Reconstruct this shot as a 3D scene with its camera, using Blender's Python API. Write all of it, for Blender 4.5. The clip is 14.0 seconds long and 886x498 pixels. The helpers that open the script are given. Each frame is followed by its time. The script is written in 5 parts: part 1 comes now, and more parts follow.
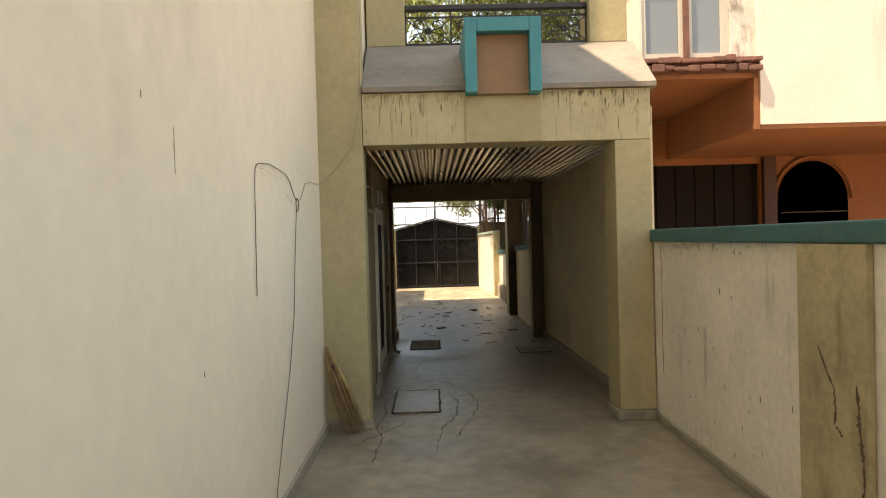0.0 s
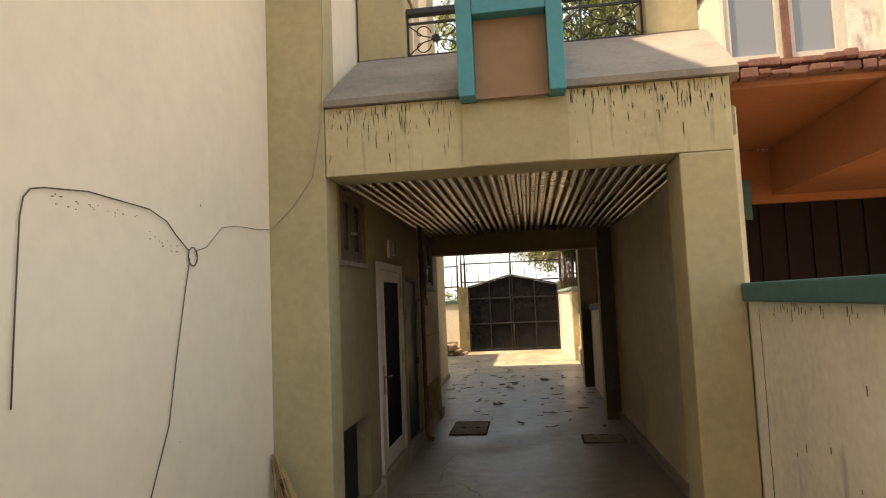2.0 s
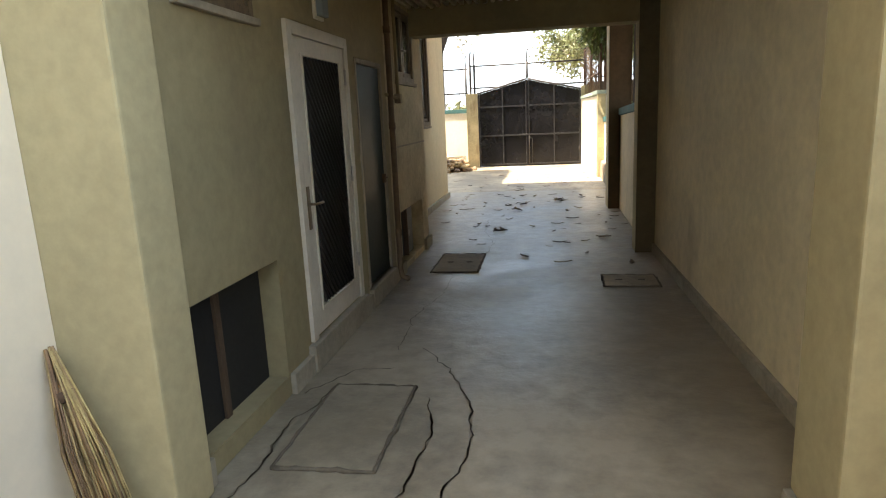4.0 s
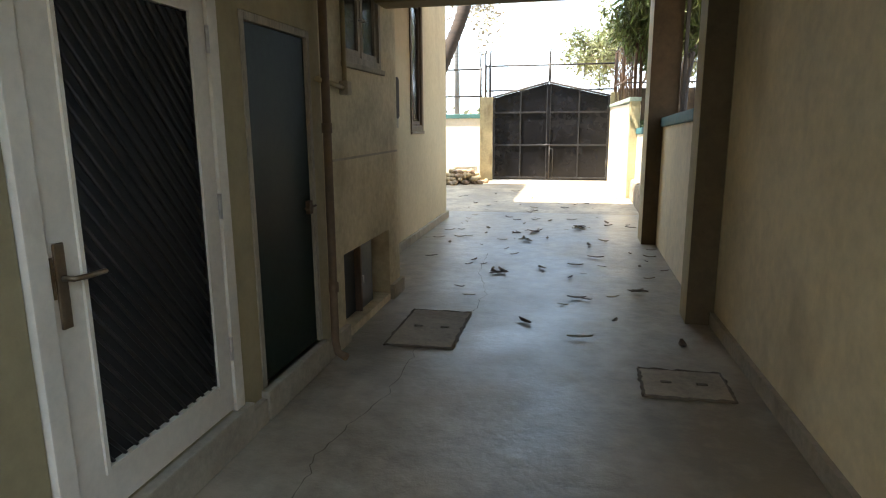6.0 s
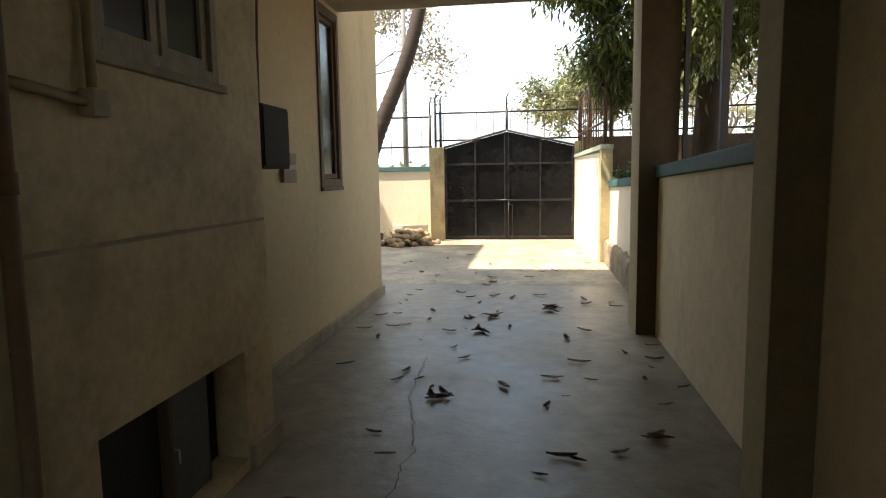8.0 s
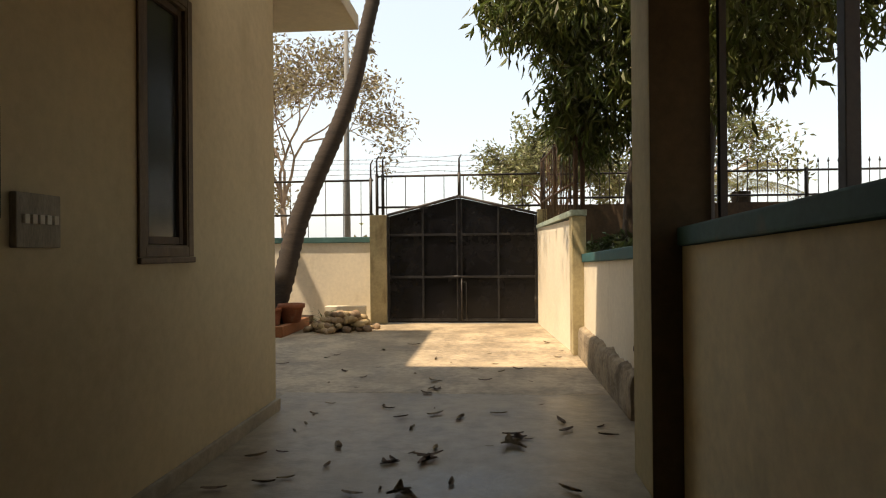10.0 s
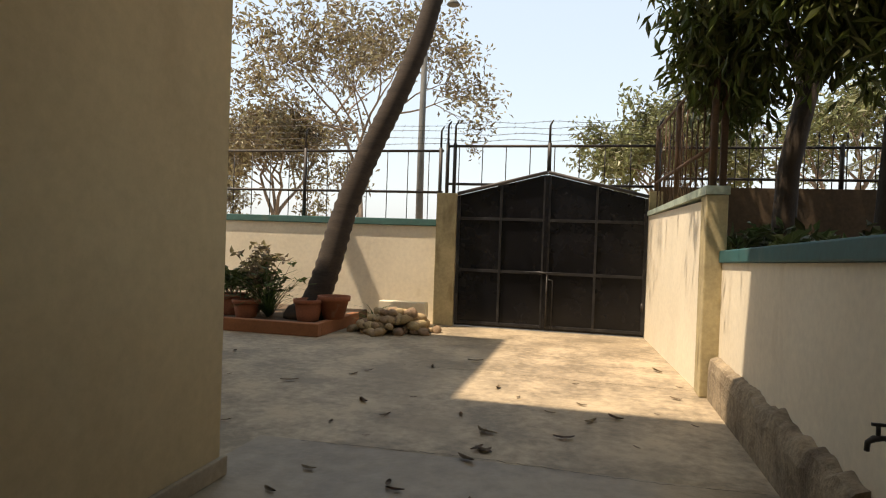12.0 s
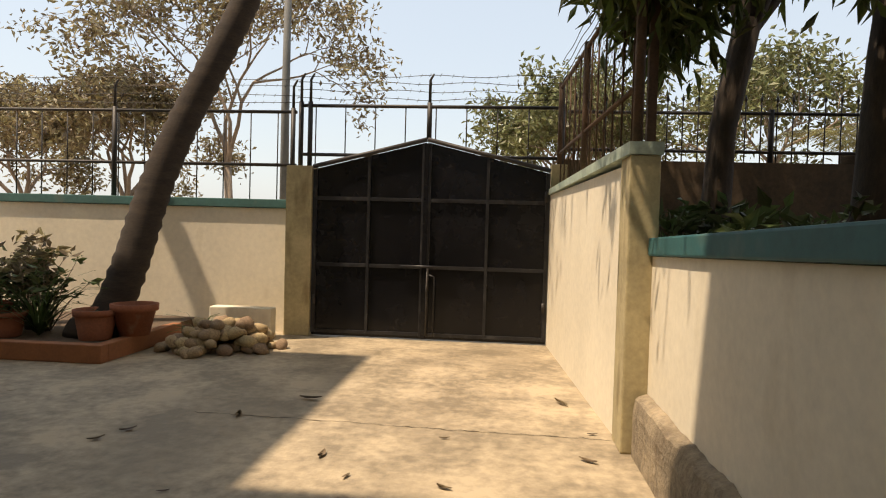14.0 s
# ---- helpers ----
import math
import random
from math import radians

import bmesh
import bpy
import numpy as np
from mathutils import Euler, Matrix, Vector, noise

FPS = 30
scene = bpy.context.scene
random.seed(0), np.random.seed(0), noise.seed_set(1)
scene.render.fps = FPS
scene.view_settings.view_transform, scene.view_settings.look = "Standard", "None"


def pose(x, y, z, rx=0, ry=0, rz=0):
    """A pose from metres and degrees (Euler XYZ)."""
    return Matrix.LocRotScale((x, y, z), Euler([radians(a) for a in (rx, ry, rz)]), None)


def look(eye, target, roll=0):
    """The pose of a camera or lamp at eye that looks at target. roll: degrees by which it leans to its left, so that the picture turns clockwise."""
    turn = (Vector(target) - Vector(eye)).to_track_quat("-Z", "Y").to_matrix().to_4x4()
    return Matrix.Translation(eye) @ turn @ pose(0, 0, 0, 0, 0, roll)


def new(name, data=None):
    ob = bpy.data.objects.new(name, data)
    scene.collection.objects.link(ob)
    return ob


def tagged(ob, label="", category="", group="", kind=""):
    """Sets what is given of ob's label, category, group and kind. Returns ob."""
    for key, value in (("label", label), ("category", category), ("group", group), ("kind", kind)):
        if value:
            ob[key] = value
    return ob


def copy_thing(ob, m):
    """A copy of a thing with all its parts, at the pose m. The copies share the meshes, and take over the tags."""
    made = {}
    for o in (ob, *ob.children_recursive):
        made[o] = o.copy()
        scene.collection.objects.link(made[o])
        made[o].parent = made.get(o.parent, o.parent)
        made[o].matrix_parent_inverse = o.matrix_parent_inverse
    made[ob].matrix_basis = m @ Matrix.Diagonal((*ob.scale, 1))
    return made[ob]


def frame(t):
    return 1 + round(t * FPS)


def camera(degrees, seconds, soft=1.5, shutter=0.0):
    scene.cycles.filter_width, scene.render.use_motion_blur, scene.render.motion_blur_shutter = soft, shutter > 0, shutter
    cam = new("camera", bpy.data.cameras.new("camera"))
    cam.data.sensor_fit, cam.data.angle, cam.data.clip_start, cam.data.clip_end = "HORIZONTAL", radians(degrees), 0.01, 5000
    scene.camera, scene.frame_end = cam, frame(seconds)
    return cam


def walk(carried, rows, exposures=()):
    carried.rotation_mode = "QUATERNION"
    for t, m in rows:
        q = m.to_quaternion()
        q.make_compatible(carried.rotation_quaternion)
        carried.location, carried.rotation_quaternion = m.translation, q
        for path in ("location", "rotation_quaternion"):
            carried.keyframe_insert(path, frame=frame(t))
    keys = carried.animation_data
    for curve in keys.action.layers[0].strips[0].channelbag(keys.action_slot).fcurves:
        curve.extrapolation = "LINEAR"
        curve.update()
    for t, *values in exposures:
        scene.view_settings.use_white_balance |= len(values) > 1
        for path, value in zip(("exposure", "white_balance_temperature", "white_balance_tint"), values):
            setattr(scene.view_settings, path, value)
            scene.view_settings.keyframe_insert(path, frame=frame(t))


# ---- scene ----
cam = camera(70.8, 14.0, soft=1.1)
PATH = [
    (0, (0.102, -0.422, 1.738), (0.138, 1.578, 1.707), -1.6),
    (0.5, (0.345, -0.054, 1.768), (0.386, 1.937, 1.954), -2.2),
    (1, (0.564, 0.359, 1.794), (0.438, 2.343, 2.019), -0.6),
    (1.5, (0.665, 0.861, 1.762), (0.512, 2.847, 1.944), 1.1),
    (2, (0.836, 1.267, 1.747), (0.57, 3.242, 1.91), -2.4),
    (2.3, (0.884, 1.586, 1.699), (0.522, 3.553, 1.686), -0.9),
    (2.5, (0.867, 1.837, 1.652), (0.507, 3.803, 1.575), -1.3),
    (3, (0.907, 2.355, 1.596), (0.613, 4.317, 1.343), -5.1),
    (3.2, (0.931, 2.57, 1.58), (0.615, 4.52, 1.265), -3.9),
    (5.3, (0.949, 4.733, 1.519), (0.6, 6.65, 1.07), -2.1),
    (5.5, (0.961, 4.949, 1.51), (0.658, 6.882, 1.095), -2.4),
    (6, (0.97, 5.494, 1.51), (0.563, 7.412, 1.111), -0.4),
    (6.5, (0.959, 6.028, 1.508), (0.652, 7.979, 1.189), -2.5),
    (7, (0.949, 6.587, 1.482), (0.613, 8.545, 1.25), -2.9),
    (7.5, (0.894, 7.133, 1.462), (0.575, 9.093, 1.23), 2.1),
    (7.7, (0.873, 7.343, 1.485), (0.579, 9.307, 1.252), -0.8),
    (9.8, (0.917, 9.56, 1.421), (0.678, 11.545, 1.38), 0.4),
    (10, (0.907, 9.833, 1.422), (0.747, 11.827, 1.428), -0.5),
    (10.5, (0.972, 10.381, 1.389), (0.79, 12.373, 1.402), -2.4),
    (11, (0.971, 10.958, 1.355), (0.652, 12.933, 1.38), 2.0),
    (11.5, (0.96, 11.563, 1.377), (0.707, 13.546, 1.417), -1.2),
    (12, (0.95, 12.174, 1.372), (0.487, 14.12, 1.344), 2.0),
    (12.5, (0.984, 12.708, 1.324), (0.749, 14.694, 1.354), 2.2),
    (13, (1.063, 13.285, 1.341), (0.997, 15.284, 1.311), 0.9),
    (13.5, (1.116, 13.759, 1.359), (0.95, 15.752, 1.348), 4.7),
    (14, (1.172, 14.351, 1.377), (0.992, 16.342, 1.317), 1.6),
]
EXPOSURES = [(0.0, 1.62, 8800, 16), (1.5, 1.4, 9500, 19.5), (3.0, 2.15, 8500, 15.5), (5.5, 3.0, 6700, 12), (6.5, 2.95, 7000, 10.5), (7.7, 2.35, 7300, 12), (10.0, 1.02, 8900, 17), (12.5, 0.86, 8300, 16.5), (14.0, 0.72, 8600, 17.5)]
walk(cam, [(t, look(eye, target, roll)) for t, eye, target, roll in PATH], EXPOSURES)


# ---- world and sun ----
SUN = Vector((0.40, 0.18, -1.0)).normalized()
world = bpy.data.worlds.new("hazy_sky")
scene.world = world
world.use_nodes = True
wn, wl = world.node_tree.nodes, world.node_tree.links
sky = wn.new("ShaderNodeTexSky")
sky.sky_type = "NISHITA"
sky.sun_disc = False
sky.sun_elevation = math.asin(-SUN.z)
sky.sun_rotation = math.atan2(-SUN.x, -SUN.y)
sky.air_density, sky.dust_density, sky.ozone_density = 1.3, 1.6, 1.5
veil = wn.new("ShaderNodeMix")
veil.data_type = "RGBA"
veil.inputs[0].default_value = 0.7
veil.inputs[7].default_value = (2.45, 3.4, 4.6, 1)
wl.new(sky.outputs[0], veil.inputs[6])
wl.new(veil.outputs[2], wn["Background"].inputs[0])
wn["Background"].inputs[1].default_value = 0.15
lamp = bpy.data.lights.new("sun", "SUN")
lamp.energy, lamp.angle, lamp.color = 3.4, radians(0.6), (1.0, 0.94, 0.83)
sun_ob = new("sun", lamp)
sun_ob.rotation_mode = "QUATERNION"
sun_ob.rotation_quaternion = SUN.to_track_quat("-Z", "Y")

# ---- materials ----


def mat(name, base, rough=0.85, dark=0.75, light=1.1, big=0.8, fine=14.0, bump=0.25, metal=0.0, stretch=(1, 1, 1), island=0.0, stain=None, piece=0.0, span=0.14, rvar=0.12, relief=0.01, spec=0.5):
    """A painted or natural surface: two scales of variation, stains and fine relief. base is the true colour."""
    m = bpy.data.materials.new(name)
    m.use_nodes = True
    n, l = m.node_tree.nodes, m.node_tree.links
    b = n["Principled BSDF"]
    co = n.new("ShaderNodeTexCoord")
    mp = n.new("ShaderNodeMapping")
    mp.inputs["Scale"].default_value = stretch
    l.new(co.outputs["Object"], mp.inputs[0])
    n1, n2 = n.new("ShaderNodeTexNoise"), n.new("ShaderNodeTexNoise")
    n1.inputs["Scale"].default_value, n1.inputs["Detail"].default_value, n1.inputs["Roughness"].default_value = big, 5, 0.6
    n2.inputs["Scale"].default_value, n2.inputs["Detail"].default_value, n2.inputs["Roughness"].default_value = fine, 6, 0.65
    l.new(mp.outputs[0], n1.inputs["Vector"]), l.new(mp.outputs[0], n2.inputs["Vector"])
    mix = n.new("ShaderNodeMath")
    mix.operation = "MULTIPLY_ADD"
    mix.inputs[1].default_value = 0.6
    l.new(n1.outputs[0], mix.inputs[0])
    half = n.new("ShaderNodeMath")
    half.operation = "MULTIPLY"
    half.inputs[1].default_value = 0.4
    l.new(n2.outputs[0], half.inputs[0]), l.new(half.outputs[0], mix.inputs[2])
    ramp = n.new("ShaderNodeValToRGB")
    e = ramp.color_ramp.elements
    e[0].position, e[1].position = 0.5 - span, 0.5 + span
    e[0].color = (*[min(1, c * dark) for c in base], 1)
    e[1].color = (*[min(1, c * light) for c in base], 1)
    l.new(mix.outputs[0], ramp.inputs[0])
    out = ramp.outputs[0]
    if stain:
        colour, amount, scale, threshold = stain
        n3 = n.new("ShaderNodeTexNoise")
        n3.inputs["Scale"].default_value, n3.inputs["Detail"].default_value = 1.0, 7
        mp3 = n.new("ShaderNodeMapping")
        mp3.inputs["Scale"].default_value = scale
        mp3.inputs["Location"].default_value = (3.1, 7.7, 1.3)
        l.new(co.outputs["Object"], mp3.inputs[0]), l.new(mp3.outputs[0], n3.inputs["Vector"])
        mr = n.new("ShaderNodeMapRange")
        mr.inputs["From Min"].default_value, mr.inputs["From Max"].default_value = threshold, threshold + 0.16
        mr.inputs["To Max"].default_value = amount
        l.new(n3.outputs[0], mr.inputs[0])
        mx = n.new("ShaderNodeMix")
        mx.data_type = "RGBA"
        mx.inputs[7].default_value = (*colour, 1)
        l.new(mr.outputs[0], mx.inputs[0]), l.new(out, mx.inputs[6])
        out = mx.outputs[2]
    if island or piece:
        if island:
            src = n.new("ShaderNodeNewGeometry").outputs["Random Per Island"]
        else:
            src = n.new("ShaderNodeObjectInfo").outputs["Random"]
        hs = n.new("ShaderNodeHueSaturation")
        mv, mh = n.new("ShaderNodeMapRange"), n.new("ShaderNodeMapRange")
        k = island or piece
        mv.inputs["To Min"].default_value, mv.inputs["To Max"].default_value = 1 - k, 1 + k
        mh.inputs["To Min"].default_value, mh.inputs["To Max"].default_value = 0.5 - 0.05 * k, 0.5 + 0.05 * k
        l.new(src, mv.inputs[0]), l.new(src, mh.inputs[0])
        l.new(mv.outputs[0], hs.inputs["Value"]), l.new(mh.outputs[0], hs.inputs["Hue"])
        l.new(out, hs.inputs["Color"])
        out = hs.outputs[0]
    l.new(out, b.inputs["Base Color"])
    b.inputs["Specular IOR Level"].default_value = spec
    b.inputs["Roughness"].default_value, b.inputs["Metallic"].default_value = rough, metal
    rr = n.new("ShaderNodeMapRange")
    rr.inputs["To Min"].default_value, rr.inputs["To Max"].default_value = max(0.05, rough - rvar), min(1, rough + rvar)
    l.new(n1.outputs[0], rr.inputs[0]), l.new(rr.outputs[0], b.inputs["Roughness"])
    if bump:
        bp = n.new("ShaderNodeBump")
        bp.inputs["Strength"].default_value, bp.inputs["Distance"].default_value = bump, relief
        l.new(mix.outputs[0], bp.inputs["Height"]), l.new(bp.outputs[0], b.inputs["Normal"])
    return m


def leaf_mat(name, base, island=0.5):
    m = mat(name, base, rough=0.45, dark=0.8, light=1.15, big=3, fine=30, bump=0, island=island)
    n, l = m.node_tree.nodes, m.node_tree.links
    tr = n.new("ShaderNodeBsdfTranslucent")
    src = n["Principled BSDF"].inputs["Base Color"].links[0].from_socket
    l.new(src, tr.inputs[0])
    ms = n.new("ShaderNodeMixShader")
    ms.inputs[0].default_value = 0.3
    l.new(n["Principled BSDF"].outputs[0], ms.inputs[1]), l.new(tr.outputs[0], ms.inputs[2])
    l.new(ms.outputs[0], n["Material Output"].inputs[0])
    return m


def glass_mat(name, tint, rough=0.08):
    m = bpy.data.materials.new(name)
    m.use_nodes = True
    n, l = m.node_tree.nodes, m.node_tree.links
    b = n["Principled BSDF"]
    no = n.new("ShaderNodeTexNoise")
    no.inputs["Scale"].default_value = 9
    mr = n.new("ShaderNodeMapRange")
    mr.inputs["To Min"].default_value, mr.inputs["To Max"].default_value = rough, rough + 0.2
    l.new(no.outputs[0], mr.inputs[0]), l.new(mr.outputs[0], b.inputs["Roughness"])
    b.inputs["Base Color"].default_value = (*tint, 1)
    b.inputs["IOR"].default_value = 1.5
    b.inputs["Transmission Weight"].default_value = 0.25
    return m


DIRT = (0.16, 0.12, 0.07)
CREAM = mat("cream_wall_paint", (0.82, 0.70, 0.53), 0.8, 0.90, 1.05, 0.5, 9, 0.12, stain=((0.45, 0.36, 0.25), 0.30, (1.2, 1.2, 0.5), 0.60))
OLIVE = mat("olive_cream_plaster", (0.45, 0.37, 0.205), 0.85, 0.80, 1.08, 0.9, 16, 0.25, stain=(DIRT, 0.35, (3.0, 3.0, 0.7), 0.63))
BEAM = mat("stained_beam_plaster", (0.52, 0.435, 0.255), 0.85, 0.84, 1.08, 1.2, 18, 0.25, stain=((0.20, 0.15, 0.09), 0.5, (22.0, 22.0, 2.0), 0.60))
SLOPE = mat("weathered_slope_cement", (0.25, 0.21, 0.168), 0.9, 0.70, 1.15, 1.5, 22, 0.4, stain=((0.12, 0.10, 0.08), 0.5, (2, 2, 2), 0.58))
# East wall made paler: light from the passage mouth is in this colour.
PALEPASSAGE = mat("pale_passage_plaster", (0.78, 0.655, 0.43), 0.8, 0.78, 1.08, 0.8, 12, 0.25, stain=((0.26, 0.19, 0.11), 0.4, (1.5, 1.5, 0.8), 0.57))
PATCHED = mat("patched_pale_plaster", (0.56, 0.465, 0.295), 0.85, 0.62, 1.1, 1.6, 16, 0.4, stain=((0.24, 0.17, 0.10), 0.55, (2.2, 2.2, 1.0), 0.55))
# West wall made darker: the passage's shade is in this colour.
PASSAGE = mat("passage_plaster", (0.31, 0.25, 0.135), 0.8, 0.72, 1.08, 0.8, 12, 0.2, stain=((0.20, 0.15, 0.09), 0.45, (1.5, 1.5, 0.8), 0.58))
# Raised for the walls that stand in sun.
YARDWALL = mat("pale_yard_wall", (0.78, 0.705, 0.56), 0.85, 0.84, 1.06, 0.7, 16, 0.2, stain=((0.42, 0.32, 0.18), 0.4, (2.5, 2.5, 0.8), 0.62))
# Darker copy of the yard wall, with the house side's shade put in.
SHADECREAM = mat("shaded_wall_cream", (0.565, 0.455, 0.28), 0.85, 0.82, 1.06, 0.7, 14, 0.2, stain=((0.33, 0.25, 0.15), 0.4, (1.6, 1.6, 0.6), 0.58))
GREYWALL = mat("weathered_boundary_wall", (0.80, 0.73, 0.60), 0.88, 0.78, 1.08, 0.9, 18, 0.35, stain=((0.17, 0.14, 0.09), 0.7, (6.0, 6.0, 0.9), 0.60))
MUSTARD = mat("yellowed_pillar_plaster", (0.47, 0.39, 0.225), 0.88, 0.68, 1.14, 1.8, 22, 0.4, stain=((0.16, 0.11, 0.05), 0.6, (6, 6, 1.6), 0.53))
CEMENT = mat("patched_cement", (0.34, 0.29, 0.215), 0.9, 0.7, 1.15, 2.0, 26, 0.5, stain=((0.14, 0.12, 0.09), 0.55, (3, 3, 3), 0.56))
LEDGE = mat("dirty_broken_cement", (0.30, 0.24, 0.165), 0.95, 0.55, 1.25, 3.0, 24, 0.9, stain=((0.10, 0.07, 0.045), 0.7, (3.5, 3.5, 2.0), 0.52), relief=0.03)
FLOOR = mat("worn_concrete_floor", (0.288, 0.236, 0.168), 0.42, 0.62, 1.14, 0.9, 6.0, 0.9, stain=((0.19, 0.15, 0.10), 0.65, (0.9, 0.55, 1.0), 0.53), span=0.085, rvar=0.32, relief=0.02)
YARDFLOOR = mat("worn_yard_concrete", (0.40, 0.322, 0.222), 0.62, 0.56, 1.16, 1.6, 11.0, 0.9, stain=((0.22, 0.175, 0.12), 0.6, (0.9, 0.55, 1.0), 0.55), span=0.085, rvar=0.2, relief=0.02)
EARTH = mat("dry_earth", (0.30, 0.23, 0.15), 0.95, 0.7, 1.2, 0.3, 6, 0.6)
TEAL = mat("teal_paint", (0.04, 0.25, 0.275), 0.6, 0.82, 1.12, 2.0, 20, 0.15, stain=((0.20, 0.26, 0.24), 0.4, (4, 4, 3), 0.63))
CAPPALE = mat("faded_green_coping", (0.36, 0.44, 0.36), 0.8, 0.7, 1.15, 2.5, 20, 0.4, stain=((0.14, 0.22, 0.19), 0.6, (4, 4, 6), 0.55))
TEALYARD = mat("deep_teal_coping_paint", (0.022, 0.115, 0.12), 0.6, 0.75, 1.15, 2.0, 20, 0.2, stain=((0.15, 0.2, 0.18), 0.4, (4, 4, 3), 0.60))
# Back column only: backlit shade of its front put into this brown.
BROWNBACK = mat("near_black_column_front", (0.085, 0.06, 0.034), 0.75, 0.7, 1.25, 1.5, 16, 0.25, spec=0.3)
BROWNFACE = mat("dark_brown_column_front", (0.12, 0.088, 0.046), 0.7, 0.7, 1.25, 1.5, 16, 0.25)
WOODBROWN = mat("weathered_brown_window_wood", (0.145, 0.10, 0.06), 0.75, 0.6, 1.25, 3, 24, 0.35, stretch=(5, 5, 1.2))
DOORDARK = mat("near_black_brown", (0.014, 0.007, 0.005), 0.7, 0.7, 1.3, 3, 20, 0.2, spec=0.15)
TEALDARK = mat("dull_teal_cap_paint", (0.05, 0.145, 0.135), 0.7, 0.75, 1.15, 2.0, 20, 0.3, stain=((0.16, 0.16, 0.12), 0.5, (5, 5, 5), 0.60))
BOXTAN = mat("tan_niche_plaster", (0.30, 0.175, 0.10), 0.85, 0.85, 1.1, 2, 15, 0.2)
BLACK = mat("black_gate_enamel", (0.006, 0.006, 0.0075), 0.24, 0.7, 1.5, 1.2, 9, 0.4, relief=0.012, spec=0.30, stain=((0.02, 0.02, 0.022), 0.22, (3, 3, 1.2), 0.60))
GATERAIL = mat("worn_gate_rail_enamel", (0.02, 0.02, 0.022), 0.38, 0.6, 1.5, 3, 20, 0.3, stain=((0.10, 0.10, 0.10), 0.5, (9, 9, 4), 0.56), spec=0.3)
# Boundary wall under the trees; the shade on it is in this brown.
GARDENWALL = mat("shaded_brown_garden_wall", (0.095, 0.062, 0.036), 0.95, 0.6, 1.4, 1.2, 18, 0.5, stain=((0.035, 0.028, 0.018), 0.6, (2.5, 2.5, 1.2), 0.54))
DRIP = mat("brown_drip_stain", (0.25, 0.185, 0.105), 0.95, 0.6, 1.3, 9, 60, 0.1, island=0.5)
PEEL = mat("peeling_white_house_paint", (0.74, 0.67, 0.58), 0.9, 0.7, 1.08, 2.0, 20, 0.7, stain=((0.22, 0.16, 0.12), 0.85, (7.0, 7.0, 3.0), 0.54))
MAROON = mat("dark_maroon_pillar_paint", (0.07, 0.022, 0.014), 0.6, 0.7, 1.3, 2, 20, 0.2)
# Brighter copy of the mango leaf; sunlight on the top is in its colour.
SUNLEAF = leaf_mat("sunlit_mango_leaves", (0.27, 0.285, 0.085), 0.75)
IRON = mat("dark_painted_iron", (0.028, 0.024, 0.022), 0.55, 0.7, 1.4, 4, 40, 0.2, stain=((0.15, 0.07, 0.03), 0.4, (9, 9, 9), 0.62))
RUST = mat("rusty_iron", (0.10, 0.055, 0.03), 0.8, 0.6, 1.4, 6, 50, 0.4)
SHEET = mat("corrugated_sheet", (0.84, 0.77, 0.64), 0.30, 0.68, 1.12, 1.5, 20, 0.1, metal=0.75, stain=((0.24, 0.165, 0.09), 0.6, (9, 1.2, 1), 0.56))
WHITE = mat("white_frame_paint", (0.60, 0.54, 0.44), 0.55, 0.85, 1.06, 3, 30, 0.15, stain=((0.28, 0.22, 0.15), 0.4, (9, 9, 3), 0.64))
NEARBLACK = mat("near_black_panel", (0.012, 0.011, 0.010), 0.7, 0.6, 1.5, 3, 30, 0.1)
MESHBAR = mat("dark_bronze_grille", (0.018, 0.014, 0.012), 0.5, 0.7, 1.3, 6, 40, 0.1, spec=0.3)
GREENDOOR = mat("dark_green_door_laminate", (0.008, 0.0145, 0.0105), 0.42, 0.6, 1.5, 2.5, 26, 0.15, spec=0.08)
WOODDARK = mat("old_brown_wood", (0.085, 0.052, 0.03), 0.7, 0.65, 1.3, 3, 24, 0.3, stretch=(6, 6, 0.8))
WOODGREY = mat("weathered_window_wood", (0.30, 0.255, 0.19), 0.75, 0.65, 1.2, 3, 24, 0.3, stretch=(5, 5, 1.2))
# Near-black colour that stands in for the shade of unlit insides.
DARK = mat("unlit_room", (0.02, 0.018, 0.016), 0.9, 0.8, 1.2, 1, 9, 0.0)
PIPE = mat("old_brown_pipe", (0.13, 0.082, 0.045), 0.75, 0.7, 1.25, 3, 25, 0.2)
GREYMETAL = mat("grey_metal_flap", (0.09, 0.09, 0.085), 0.5, 0.7, 1.2, 3, 25, 0.15, metal=0.3)
BRASS = mat("tarnished_brass", (0.20, 0.145, 0.09), 0.45, 0.7, 1.2, 8, 50, 0.05, metal=0.7)
STEEL = mat("dull_steel", (0.45, 0.42, 0.38), 0.35, 0.8, 1.1, 8, 50, 0.05, metal=0.9)
CABLE = mat("black_cable", (0.10, 0.065, 0.045), 0.6, 0.8, 1.3, 9, 60, 0.0)
STRAW = mat("dry_broom_straw", (0.33, 0.21, 0.10), 0.85, 0.6, 1.3, 9, 60, 0.2, island=0.4)
ORANGE = mat("orange_house_paint", (0.31, 0.11, 0.042), 0.85, 0.82, 1.1, 0.9, 14, 0.2, stain=((0.30, 0.12, 0.06), 0.4, (2, 2, 1), 0.60))
HOUSEWHITE = mat("pale_pink_house_paint", (0.78, 0.66, 0.55), 0.85, 0.88, 1.05, 0.8, 14, 0.15, stain=((0.45, 0.33, 0.25), 0.4, (3, 3, 0.7), 0.62))
